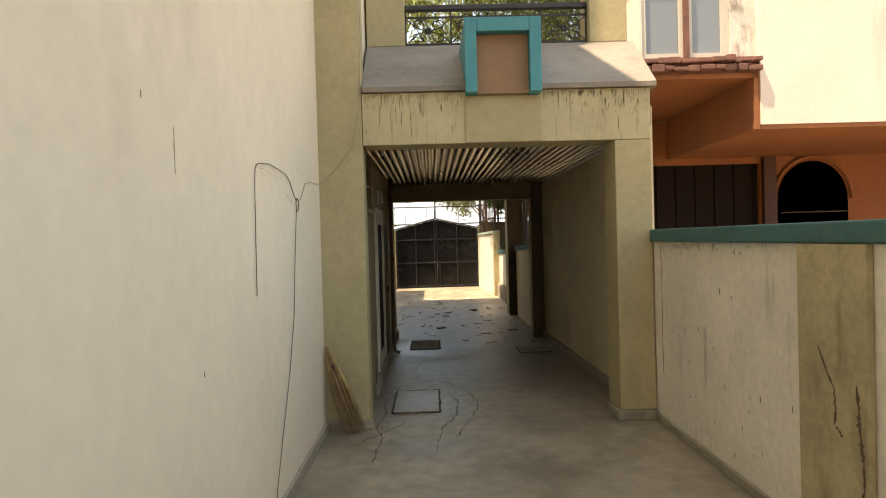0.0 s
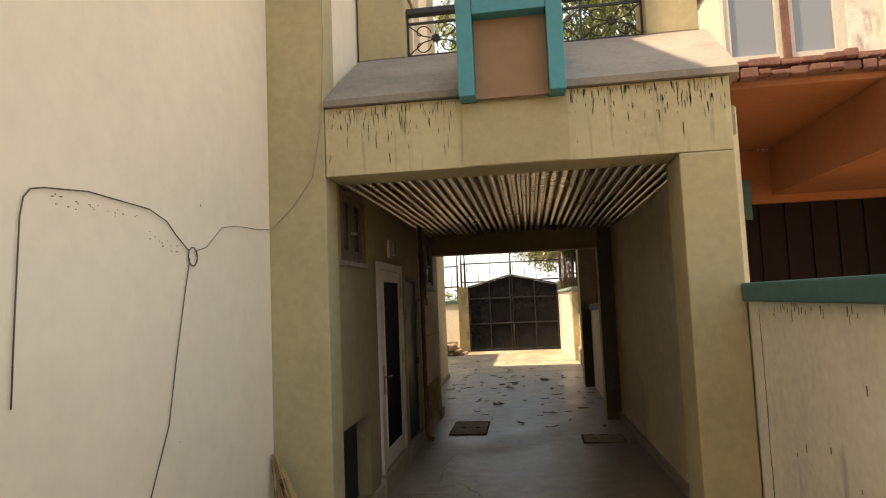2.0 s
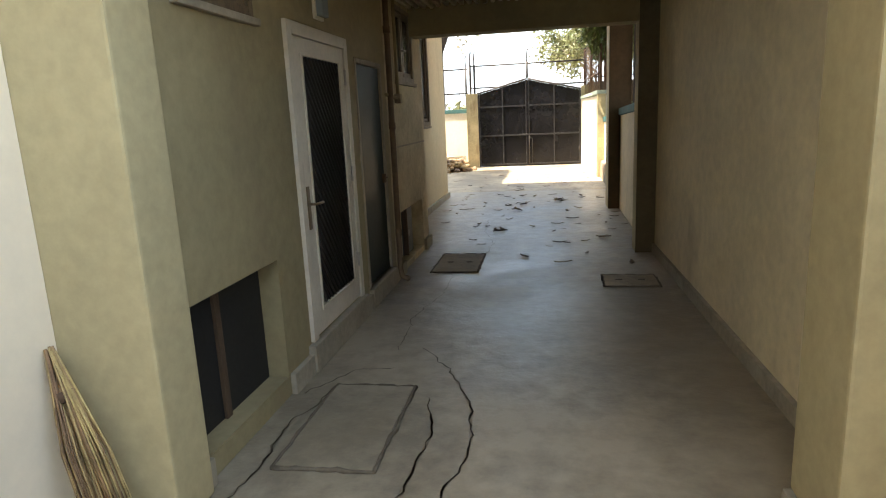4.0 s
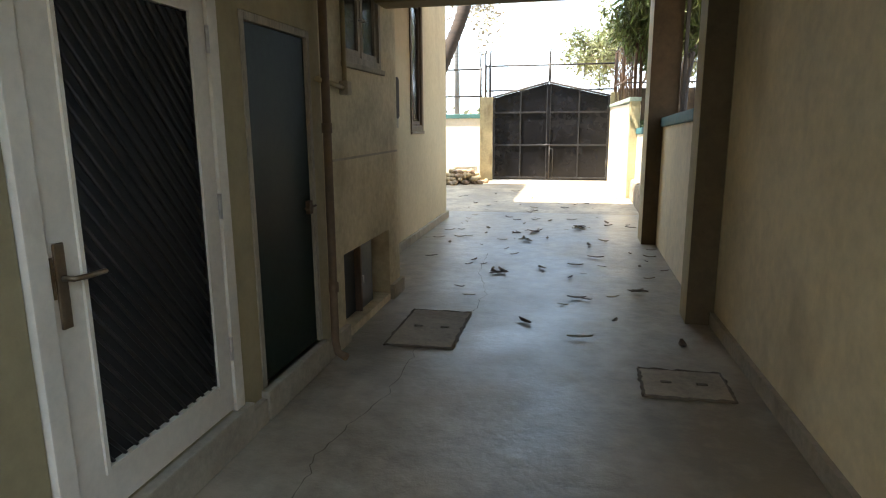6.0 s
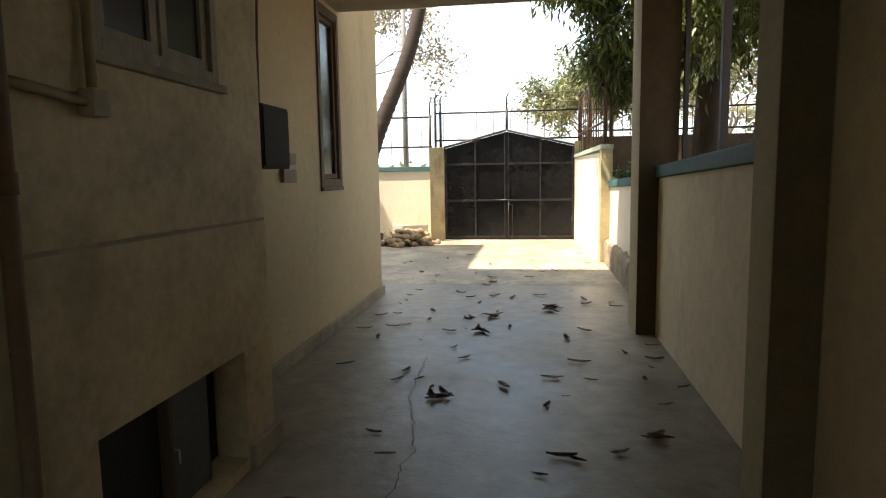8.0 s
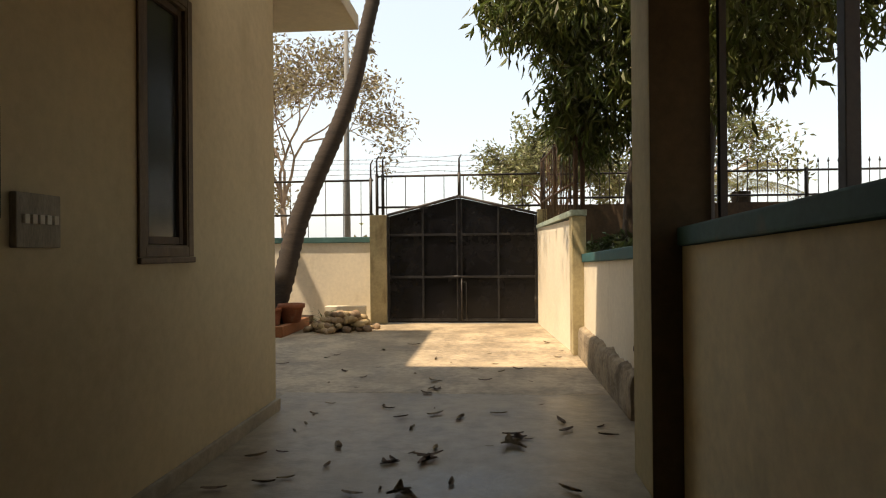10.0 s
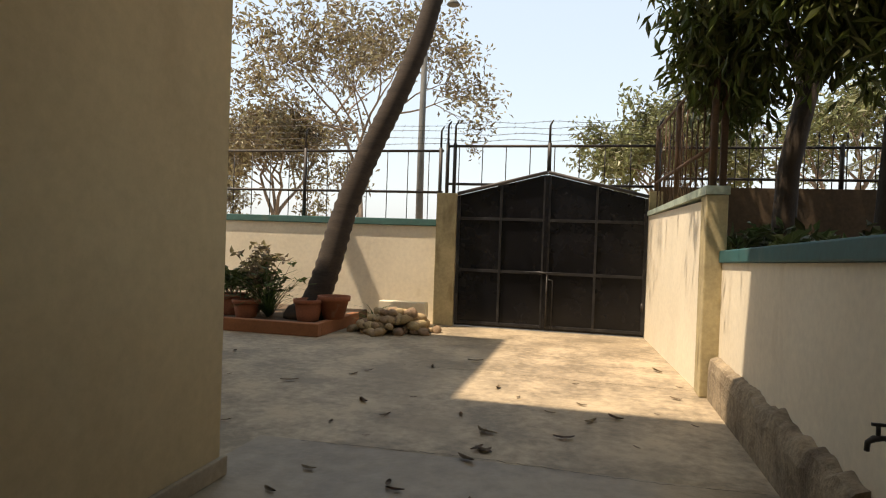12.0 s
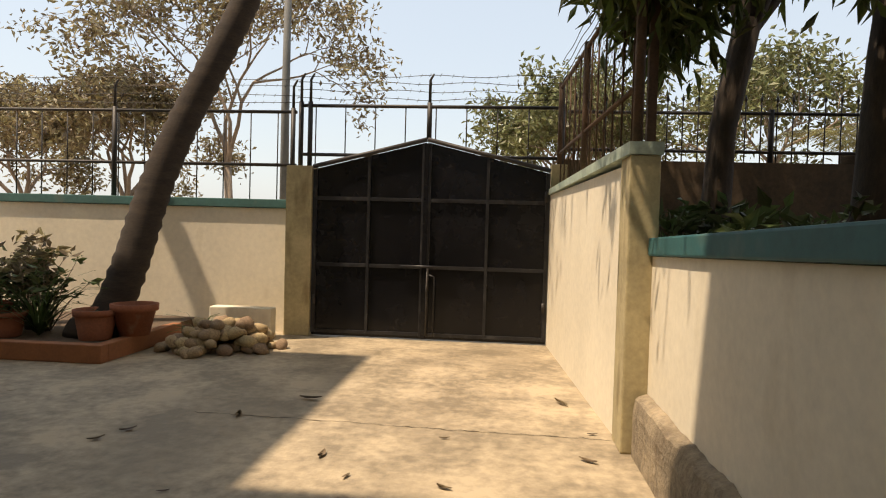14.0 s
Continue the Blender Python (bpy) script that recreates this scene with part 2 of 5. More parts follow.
BRICKRED = mat("broken_red_plaster", (0.21, 0.095, 0.068), 0.9, 0.6, 1.2, 5, 30, 0.9)
TERRA = mat("terracotta_pot", (0.28, 0.095, 0.05), 0.85, 0.75, 1.15, 5, 40, 0.2, stain=((0.45, 0.33, 0.25), 0.4, (8, 8, 5), 0.63))
KERB = mat("orange_planter_kerb", (0.30, 0.115, 0.05), 0.8, 0.75, 1.15, 3, 30, 0.3)
SOIL = mat("planter_soil", (0.09, 0.06, 0.04), 0.98, 0.6, 1.4, 6, 40, 0.9)
STONE = mat("river_stone", (0.33, 0.23, 0.135), 0.85, 0.55, 1.2, 5, 45, 0.4, piece=0.35)
BARK = mat("mango_bark", (0.055, 0.04, 0.029), 0.95, 0.55, 1.4, 3, 22, 1.0, stretch=(2, 2, 0.7))
PALMBARK = mat("ringed_palm_bark", (0.04, 0.029, 0.022), 0.95, 0.55, 1.35, 3, 16, 1.0, stretch=(1, 1, 3.5))
PALEBARK = mat("pale_branch_bark", (0.27, 0.21, 0.16), 0.95, 0.7, 1.2, 3, 20, 0.5)
POLE = mat("weathered_pole", (0.17, 0.175, 0.17), 0.8, 0.75, 1.15, 2, 20, 0.2)
LITTER = mat("dry_leaf_litter", (0.15, 0.10, 0.06), 0.8, 0.5, 1.5, 7, 40, 0.3, piece=0.5)
CRACK = mat("crack_filling", (0.11, 0.088, 0.062), 0.95, 0.7, 1.3, 5, 40, 0.3)
COVER = mat("concrete_cover", (0.30, 0.245, 0.175), 0.85, 0.6, 1.12, 3, 30, 0.5)
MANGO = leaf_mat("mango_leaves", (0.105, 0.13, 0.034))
DRYTREE = leaf_mat("browning_leaves", (0.25, 0.205, 0.12))
GREENTREE = leaf_mat("green_leaves", (0.20, 0.21, 0.095))
POTLEAF = leaf_mat("pot_plant_leaves", (0.085, 0.115, 0.040))
FROND = leaf_mat("yellow_palm_fronds", (0.30, 0.27, 0.11))
PANE = glass_mat("dusty_window_glass", (0.05, 0.055, 0.055))
PALEPANE = glass_mat("pale_window_glass", (0.30, 0.33, 0.35))

# ---- building helpers ----


def obj(name, bm, material, parent=None, label=""):
    me = bpy.data.meshes.new(name)
    bm.normal_update()
    bm.to_mesh(me)
    bm.free()
    me.materials.append(material)
    ob = new(name, me)
    if parent:
        ob.parent = parent
        ob.matrix_parent_inverse = parent.matrix_basis.inverted() if parent.type == "EMPTY" else Matrix.Identity(4)
    return tagged(ob, label)


def part(name, bm, material, parent, label=""):
    return obj(name, bm, material, parent, label)


def thing(name, place, label, category, group="", kind=""):
    ob = new(name)
    ob.empty_display_size = 0.1
    ob.matrix_basis = Matrix.Translation(place)
    return tagged(ob, label, category, group, kind)


def structure(name, bm, material, label, category):
    return tagged(obj(name, bm, material), label, category, "", "structure")


def box(bm, x0, x1, y0, y1, z0, z1, bevel=0.0):
    r = bmesh.ops.create_cube(bm, size=1.0)
    for v in r["verts"]:
        v.co = Vector((x0 + (v.co.x + 0.5) * (x1 - x0), y0 + (v.co.y + 0.5) * (y1 - y0), z0 + (v.co.z + 0.5) * (z1 - z0)))
    if bevel:
        es = list({e for v in r["verts"] for e in v.link_edges})
        bmesh.ops.bevel(bm, geom=es, offset=bevel, segments=2, affect="EDGES", profile=0.6)
    return bm


def boxed(x0, x1, y0, y1, z0, z1, bevel=0.0):
    return box(bmesh.new(), x0, x1, y0, y1, z0, z1, bevel)


def tube(bm, pts, radii, n=8, cap=True):
    pts = [Vector(p) for p in pts]
    if not isinstance(radii, (list, tuple)):
        radii = [radii] * len(pts)
    rings, side = [], None
    for i, p in enumerate(pts):
        d = (pts[min(i + 1, len(pts) - 1)] - pts[max(i - 1, 0)]).normalized()
        if side is None:
            side = d.orthogonal().normalized()
        side = (side - d * side.dot(d))
        side = side.normalized() if side.length > 1e-6 else d.orthogonal().normalized()
        up = d.cross(side)
        rings.append([bm.verts.new(p + (side * math.cos(a) + up * math.sin(a)) * radii[i]) for a in (2 * math.pi * k / n for k in range(n))])
    for a, b in zip(rings, rings[1:]):
        for k in range(n):
            f = bm.faces.new((a[k], a[(k + 1) % n], b[(k + 1) % n], b[k]))
            f.smooth = True
    if cap and n > 2:
        bm.faces.new(rings[0][::-1]), bm.faces.new(rings[-1])
    return bm


def piped(pts, radii, n=8):
    return tube(bmesh.new(), pts, radii, n)


def lathe(profile, n=20, centre=(0, 0, 0)):
    bm = bmesh.new()
    c = Vector(centre)
    rings = [[bm.verts.new(c + Vector((r * math.cos(2 * math.pi * k / n), r * math.sin(2 * math.pi * k / n), z))) for k in range(n)] for r, z in profile]
    for a, b in zip(rings, rings[1:]):
        for k in range(n):
            f = bm.faces.new((a[k], a[(k + 1) % n], b[(k + 1) % n], b[k]))
            f.smooth = True
    bm.faces.new(rings[0][::-1])
    bm.faces.new(rings[-1])
    return bm


def prism(corners, z0, tops):
    """A slab over four plan corners from z0 up to a height of its own at each corner."""
    bm = bmesh.new()
    lo = [bm.verts.new((x, y, z0)) for x, y in corners]
    hi = [bm.verts.new((x, y, z)) for (x, y), z in zip(corners, tops)]
    bm.faces.new(hi)
    bm.faces.new(lo[::-1])
    for k in range(4):
        bm.faces.new((lo[k], lo[(k + 1) % 4], hi[(k + 1) % 4], hi[k]))
    bmesh.ops.recalc_face_normals(bm, faces=bm.faces)
    return bm


def coping(x0, x1, y0, y1, za, zb, h):
    """A rounded coping bar along y whose underside rises from za at y0 to zb at y1."""
    bm = boxed(x0, x1, y0, y1, 0.0, h, 0.012)
    for v in bm.verts:
        v.co.z += za + (zb - za) * (v.co.y - y0) / (y1 - y0)
    return bm


def holed(axis, face, back, u0, u1, z0, z1, holes):
    """A wall slab between the planes face and back of an axis, with openings (u0, u1, z0, z1) right through it."""
    bm = bmesh.new()
    us = sorted({u0, u1, *[h[0] for h in holes], *[h[1] for h in holes]})
    zs = sorted({z0, z1, *[h[2] for h in holes], *[h[3] for h in holes]})

    def solid(i, j):
        if not (0 <= i < len(us) - 1 and 0 <= j < len(zs) - 1):
            return False
        cu, cz = (us[i] + us[i + 1]) / 2, (zs[j] + zs[j + 1]) / 2
        return not any(h[0] < cu < h[1] and h[2] < cz < h[3] for h in holes)

    def at(d, u, z):
        return (d, u, z) if axis == "x" else (u, d, z)

    def quad(*ps):
        bm.faces.new([bm.verts.new(p) for p in ps])

    for i in range(len(us) - 1):
        for j in range(len(zs) - 1):
            if not solid(i, j):
                continue
            a, b, c, d = us[i], us[i + 1], zs[j], zs[j + 1]
            for p in (face, back):
                quad(at(p, a, c), at(p, b, c), at(p, b, d), at(p, a, d))
            if not solid(i - 1, j):
                quad(at(face, a, c), at(back, a, c), at(back, a, d), at(face, a, d))
            if not solid(i + 1, j):
                quad(at(face, b, c), at(back, b, c), at(back, b, d), at(face, b, d))
            if not solid(i, j - 1):
                quad(at(face, a, c), at(back, a, c), at(back, b, c), at(face, b, c))
            if not solid(i, j + 1):
                quad(at(face, a, d), at(back, a, d), at(back, b, d), at(face, b, d))
    bmesh.ops.remove_doubles(bm, verts=bm.verts, dist=1e-5)
    bmesh.ops.recalc_face_normals(bm, faces=bm.faces)
    return bm


def leaves(name, spots, material, length, width, parent=None, label="", droop=0.8, per=8, spread=0.12, seed=1):
    """One mesh of many folded leaves, in clusters that hang round the given spots."""
    rng = np.random.default_rng(seed)
    spots = np.repeat(np.asarray(spots, float), per, axis=0)
    n = len(spots)
    spots = spots + rng.normal(0, spread, (n, 3))
    az = rng.uniform(0, 2 * np.pi, n)
    el = rng.normal(-droop, 0.45, n)
    d = np.stack([np.cos(az) * np.cos(el), np.sin(az) * np.cos(el), np.sin(el)], 1)
    s = np.cross(d, rng.normal(0, 1, (n, 3)))
    s /= np.linalg.norm(s, axis=1, keepdims=True) + 1e-9
    u = np.cross(d, s)
    ln = (length * rng.uniform(0.6, 1.25, n))[:, None]
    w = width * ln / length
    pts = np.stack([spots, spots + d * ln * 0.45 + s * w + u * w * 0.5, spots + d * ln - u * ln * 0.12, spots + d * ln * 0.45 - s * w + u * w * 0.5], 1)
    verts = pts.reshape(-1, 3)
    idx = np.arange(n)[:, None] * 4
    faces = np.concatenate([idx + np.array([[0, 1, 2]]), idx + np.array([[0, 2, 3]])])
    me = bpy.data.meshes.new(name)
    me.from_pydata(verts.tolist(), [], faces.tolist())
    me.materials.append(material)
    ob = new(name, me)
    if parent:
        ob.parent = parent
        ob.matrix_parent_inverse = parent.matrix_basis.inverted()
    return tagged(ob, label)


def branches(base, direction, length, radius, depth, rng, bm, tips, bend=0.35, split=3, keep=0.72):
    """A limb that bends and forks; its ends go into tips."""
    pts, d, p = [Vector(base)], Vector(direction).normalized(), Vector(base)
    steps = 4
    for _ in range(steps):
        d = (d + Vector((rng.gauss(0, bend), rng.gauss(0, bend), rng.gauss(0.05, bend * 0.6))) * 0.4).normalized()
        p = p + d * length / steps
        pts.append(p.copy())
    tube(bm, pts, [radius * (1 - 0.45 * i / steps) for i in range(steps + 1)], 6 if depth > 1 else 4, cap=False)
    if depth <= 2:
        tips.extend(pts[2:])
    if depth == 0:
        return
    for k in range(split):
        a = 2 * math.pi * (k + rng.random()) / split
        side = d.orthogonal().normalized()
        side = Matrix.Rotation(a, 3, d) @ side
        nd = (d * 0.8 + side * rng.uniform(0.45, 0.95)).normalized()
        branches(pts[-1 - (k % 2)], nd, length * keep * rng.uniform(0.8, 1.15), radius * 0.5, depth - 1, rng, bm, tips, bend, split, keep)


# ---- ground and floor ----
ground = structure("ground", boxed(-900, 900, -900, 900, -0.5, -0.03), EARTH, "dry brown earth reaching to the horizon", "ground")
structure("floor", boxed(-1.2, 2.4, -9.0, 10.56, -0.2, 0.0), FLOOR, "worn beige concrete floor of a covered side passage", "floor")
structure("floor_open", boxed(-1.2, 2.4, 10.56, 16.02, -0.2, 0.0), FLOOR, "worn tan concrete floor between house and yard wall", "floor")
yard = bmesh.new()
box(yard, -9.0, 2.3, 16.02, 22.6, -0.2, 0.0)
box(yard, -9.0, -1.2, 15.3, 16.02, -0.2, 0.0)
structure("pavement", yard, YARDFLOOR, "sunlit worn concrete yard in front of a gate", "pavement")
structure("road", boxed(-40, 40, 22.62, 28.0, -0.2, -0.01), EARTH, "dusty road behind the boundary wall", "road")

# ---- house walls along the passage ----
HX = -0.57
WIN1, WIN2 = (5.87, 6.57, 2.08, 2.66), (9.56, 10.40, 1.91, 2.64)
VENT1, VENT2 = (5.65, 6.57, 0.10, 0.81), (9.45, 10.52, 0.06, 0.62)
DOOR1, DOOR2 = (6.935, 8.035, 0.18, 2.14), (8.25, 9.03, 0.16, 2.03)
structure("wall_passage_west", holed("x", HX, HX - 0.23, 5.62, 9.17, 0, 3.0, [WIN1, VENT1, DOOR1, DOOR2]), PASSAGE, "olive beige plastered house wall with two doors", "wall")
structure("wall_passage_west_end", holed("x", HX + 0.003, HX - 0.23, 9.172, 10.83, 0, 3.0, [WIN2, VENT2]), PATCHED, "patched pale plaster wall below a shuttered window", "wall")
structure("wall_corner_pier", boxed(-0.98, HX + 0.06, 5.36, 5.615, 0, 10.8, 0.012), OLIVE, "olive cream plastered house corner rising past the passage", "wall")
structure("wall_upper_west", holed("x", HX, HX - 0.23, 5.62, 10.9, 3.004, 10.8, [(8.2, 8.75, 5.2, 6.5), (9.6, 10.1, 5.2, 6.5)]), CREAM, "cream upper house wall with narrow windows", "wall")
structure("roof_house", boxed(-8.0, HX - 0.002, 5.36, 10.9, 10.803, 10.95), CREAM, "flat concrete house roof", "roof")
structure("roof_lane", boxed(-8.0, -0.92, -9.0, 5.357, 10.403, 10.55), CREAM, "flat concrete roof of the lane building", "roof")
structure("wall_back_west", boxed(-8.2, -8.003, -9.0, 19.2, 0, 10.3), CREAM, "plain rear wall of the houses", "wall")
structure("wall_upper_back", boxed(-8.0, -0.82, 10.7, 10.9, 3.004, 10.8), CREAM, "cream upper house end wall", "wall")
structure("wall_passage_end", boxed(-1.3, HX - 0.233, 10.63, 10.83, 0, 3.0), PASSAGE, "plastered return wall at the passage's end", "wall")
structure("wall_lane_west", boxed(-1.3, -0.92, -9.0, 5.357, 0, 10.4), CREAM, "tall pale cream rendered wall beside the lane", "wall")
# Unseen wall, added to cut the sky light that reaches the passage floor.
structure("wall_lane_dimmer", boxed(-1.3, 9.0, -9.25, -9.003, 0, 7.5), SHADECREAM, "unseen plain wall added to dim the passage", "wall")
structure("baseboard_lane", boxed(-0.918, -0.89, -9.0, 5.357, 0.0, 0.085, 0.01), CEMENT, "rough cement skirting along the cream wall", "baseboard")
structure("baseboard_pier", boxed(-0.89, -0.48, 5.325, 5.358, 0.0, 0.09, 0.01), CEMENT, "rough cement skirting at the pier", "baseboard")
NX = -1.05
WIN3 = (13.165, 13.72, 1.42, 3.02)
structure("wall_yard_west", holed("x", NX, NX - 0.25, 10.833, 15.3, 0, 9.4, [WIN3]), SHADECREAM, "cream house wall beside the yard", "wall")
structure("wall_yard_north", boxed(-8.0, NX - 0.003, 15.05, 15.3, 0, 9.4), SHADECREAM, "cream end wall of the house", "wall")
# Out of view; sized so its shadow edge falls along the yard floor.
structure("wall_shade_wing", boxed(-8.0, -4.05, 15.303, 19.2, 0, 9.7), YARDWALL, "unseen house mass placed to cast the yard's shadow edge", "wall")
structure("roof", boxed(-8.0, -0.46, 10.95, 15.75, 9.403, 9.6), YARDWALL, "flat concrete house roof", "roof")
structure("roof_canopy", boxed(-3.5, -0.46, 15.303, 16.2, 3.72, 3.87, 0.01), YARDWALL, "thin concrete canopy slab over the house end", "canopy")
# Slab is unseen, inferred from the darkness below it and the tall column.
structure("roof_back", boxed(-1.047, 2.30, 10.563, 13.80, 3.10, 3.28), CEMENT, "flat concrete roof slab over the open passage end", "roof")
# Added strip, closes the gap through which sun leaked onto the floor.
structure("terrace_sun_stop", boxed(-0.56, 2.30, 10.44, 10.56, 3.003, 3.30), CEMENT, "added concrete strip that stops sun under the roof slab", "kerb")
structure("baseboard_yard", boxed(NX + 0.002, NX + 0.035, 10.833, 15.33, 0.0, 0.11, 0.01), CEMENT, "cement skirting along the house wall", "baseboard")
sk = bmesh.new()
for a, b in ((5.62, 5.68), (6.58, 6.88), (8.08, 8.22), (9.05, 9.45), (10.52, 10.86)):
    box(sk, HX + 0.002, HX + 0.04, a, b, 0.0, 0.13, 0.008)
structure("baseboard_passage", sk, CEMENT, "cement skirting along the passage wall", "baseboard")

# ---- right side of the passage ----
RX = 2.12
structure("wall_passage_east", prism([(RX + 0.01, 5.75), (2.025, 10.287), (2.325, 10.287), (2.325, 5.75)], 0, [3.0] * 4), PALEPASSAGE, "beige plastered blank passage wall", "wall")
structure("baseboard_east", prism([(RX - 0.025, 5.75), (1.992, 10.287), (2.023, 10.287), (RX + 0.008, 5.75)], 0.0, [0.10] * 4), CEMENT, "cement skirting of the blank wall", "baseboard")
col = boxed(1.83, 2.17, 5.36, 5.747, 0.09, 2.62, 0.012)
structure("column_front", col, OLIVE, "olive cream square column on a low plinth", "column")
structure("plinth_front", boxed(1.80, 2.177, 5.33, 5.747, 0.0, 0.088, 0.01), CEMENT, "low rough cement plinth under the front column", "plinth")
structure("column_middle", boxed(1.82, 2.32, 10.293, 10.56, 0.0, 3.0, 0.012), OLIVE, "dull olive cream column in the passage", "column")
structure("column_back", boxed(1.80, 2.14, 13.47, 13.92, 0.0, 4.8, 0.012), OLIVE, "olive cream column beside the yard", "column")

# Thin dark brown sheets over the fronts of the olive columns.
structure("column_middle_face", boxed(1.823, 2.02, 10.2875, 10.2925, 0.0, 2.79), BROWNFACE, "dark brown column front", "column")
structure("column_back_face", boxed(1.803, 2.137, 13.4635, 13.4695, 0.0, 3.09), BROWNBACK, "dark brown column front", "column")
# front beam, its sloped top and the terrace
beam = boxed(-0.505, 2.17, 5.36, 5.70, 2.622, 3.10, 0.008)
structure("beam_front", beam, BEAM, "stained cream beam over the passage mouth", "beam")
structure("beam_panel", boxed(0.45, 1.15, 5.345, 5.357, 2.628, 3.05), OLIVE, "plain plaster panel on the beam", "beam")
drip_rng = random.Random(17)
drips = bmesh.new()
for k in range(330):
    x = drip_rng.uniform(-0.48, 2.14)
    if 0.43 < x < 1.17:
        continue
    top = 3.094 - 0.20 * drip_rng.random() ** 2.4 * (1 if drip_rng.random() < 0.8 else 2)
    ln, w = drip_rng.uniform(0.015, 0.08) * drip_rng.choice((0.5, 1, 1, 1.5)), drip_rng.uniform(0.0008, 0.0028)
    ln = min(ln, top - 2.64)
    dv = [drips.verts.new(p) for p in ((x - w, 5.3585, top), (x + w, 5.3585, top), (x + w * 0.8 + 0.002, 5.3585, top - ln * 0.6), (x + 0.001, 5.3585, top - ln), (x - w * 0.5, 5.3585, top - ln * 0.5))]
    drips.faces.new(dv)
bmesh.ops.solidify(drips, geom=list(drips.faces), thickness=0.001)
tagged(obj("drip_stains", drips, DRIP), "fine brown drip stains down the beam", "stains", kind="stuff")
slope = bmesh.new()
sv = [slope.verts.new(p) for p in [(-0.50, 5.32, 3.104), (2.22, 5.32, 3.104), (2.40, 6.5, 3.88), (-0.55, 6.5, 3.88), (-0.50, 5.32, 3.15), (2.22, 5.32, 3.15), (2.40, 6.95, 3.104), (-0.55, 6.95, 3.104), (2.40, 6.95, 3.88), (-0.55, 6.95, 3.88)]]
for f in ((0, 1, 5, 4), (4, 5, 2, 3), (3, 2, 8, 9), (9, 8, 6, 7), (7, 6, 1, 0), (0, 4, 3, 9, 7), (1, 6, 8, 2, 5)):
    slope.faces.new([sv[i] for i in f])
bmesh.ops.recalc_face_normals(slope, faces=slope.faces)
structure("parapet_slope", slope, SLOPE, "weathered sloping cement parapet with dirty streaks", "parapet")
structure("terrace_slab", boxed(-0.56, 2.30, 5.703, 10.56, 2.80, 3.0), CEMENT, "concrete terrace slab", "slab")
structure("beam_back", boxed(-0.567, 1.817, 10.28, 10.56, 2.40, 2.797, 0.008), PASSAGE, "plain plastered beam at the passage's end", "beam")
corr = bmesh.new()
prev = None
RIBS = 33
step = (RX - HX - 0.008) / RIBS
for i in range(RIBS):
    for f, z in ((0.0, 2.684), (0.12, 2.676), (0.40, 2.676), (0.52, 2.684), (0.60, 2.765), (0.90, 2.765), (0.985, 2.69)):
        x = HX + 0.004 + (i + f) * step
        zz = z + 0.004 * math.sin(i * 1.7) + 0.006 * math.sin(x * 2.1)
        cur = [corr.verts.new((x, y, zz + 0.004 * math.sin(y * 2 + i))) for y in (5.703, 7.2, 8.7, 10.277)]
        if prev:
            for k in range(3):
                corr.faces.new((prev[k], cur[k], cur[k + 1], prev[k + 1]))
        prev = cur
structure("ceiling", corr, SHEET, "pale corrugated metal sheet ceiling", "ceiling")

niche = thing("teal_niche_box", (0.8, 5.6, 3.3), "bright teal framed box niche on the sloped parapet", "niche box")
part("side_panel", boxed(0.45, 0.555, 5.20, 6.3, 3.055, 3.725, 0.006), TEAL, niche)
part("side_panel", boxed(1.035, 1.14, 5.20, 6.3, 3.055, 3.725, 0.006), TEAL, niche)
part("top_panel", boxed(0.558, 1.032, 5.20, 6.3, 3.60, 3.725, 0.006), TEAL, niche)
part("lining", boxed(0.558, 1.032, 5.30, 5.316, 3.06, 3.597), BOXTAN, niche, "tan painted inner back")
for x0, x1 in ((-0.55, -0.13), (1.92, 2.34)):
    post = bmesh.new()
    box(post, x0, x1, 6.5, 6.92, 3.883, 4.51, 0.01)
    box(post, x0 - 0.02, x1 + 0.02, 6.48, 6.94, 4.512, 4.55, 0.006)
    structure("parapet_post", post, OLIVE, "olive cream square terrace post with a thin cap", "post")

rail = thing("terrace_railing", (0.9, 6.62, 3.88), "black wrought iron terrace railing with scrolls", "railing")
part("handrail", boxed(-0.127, 1.917, 6.58, 6.66, 4.30, 4.36, 0.012), IRON, rail, "thick black handrail")
for z in (4.22, 3.92):
    part("rail", boxed(-0.127, 1.917, 6.61, 6.63, z, z + 0.02), IRON, rail)
for i in range(5):
    x = -0.12 + i * 2.03 / 4
    part("upright", boxed(x - 0.009, x + 0.009, 6.611, 6.629, 3.884, 4.30), IRON, rail)
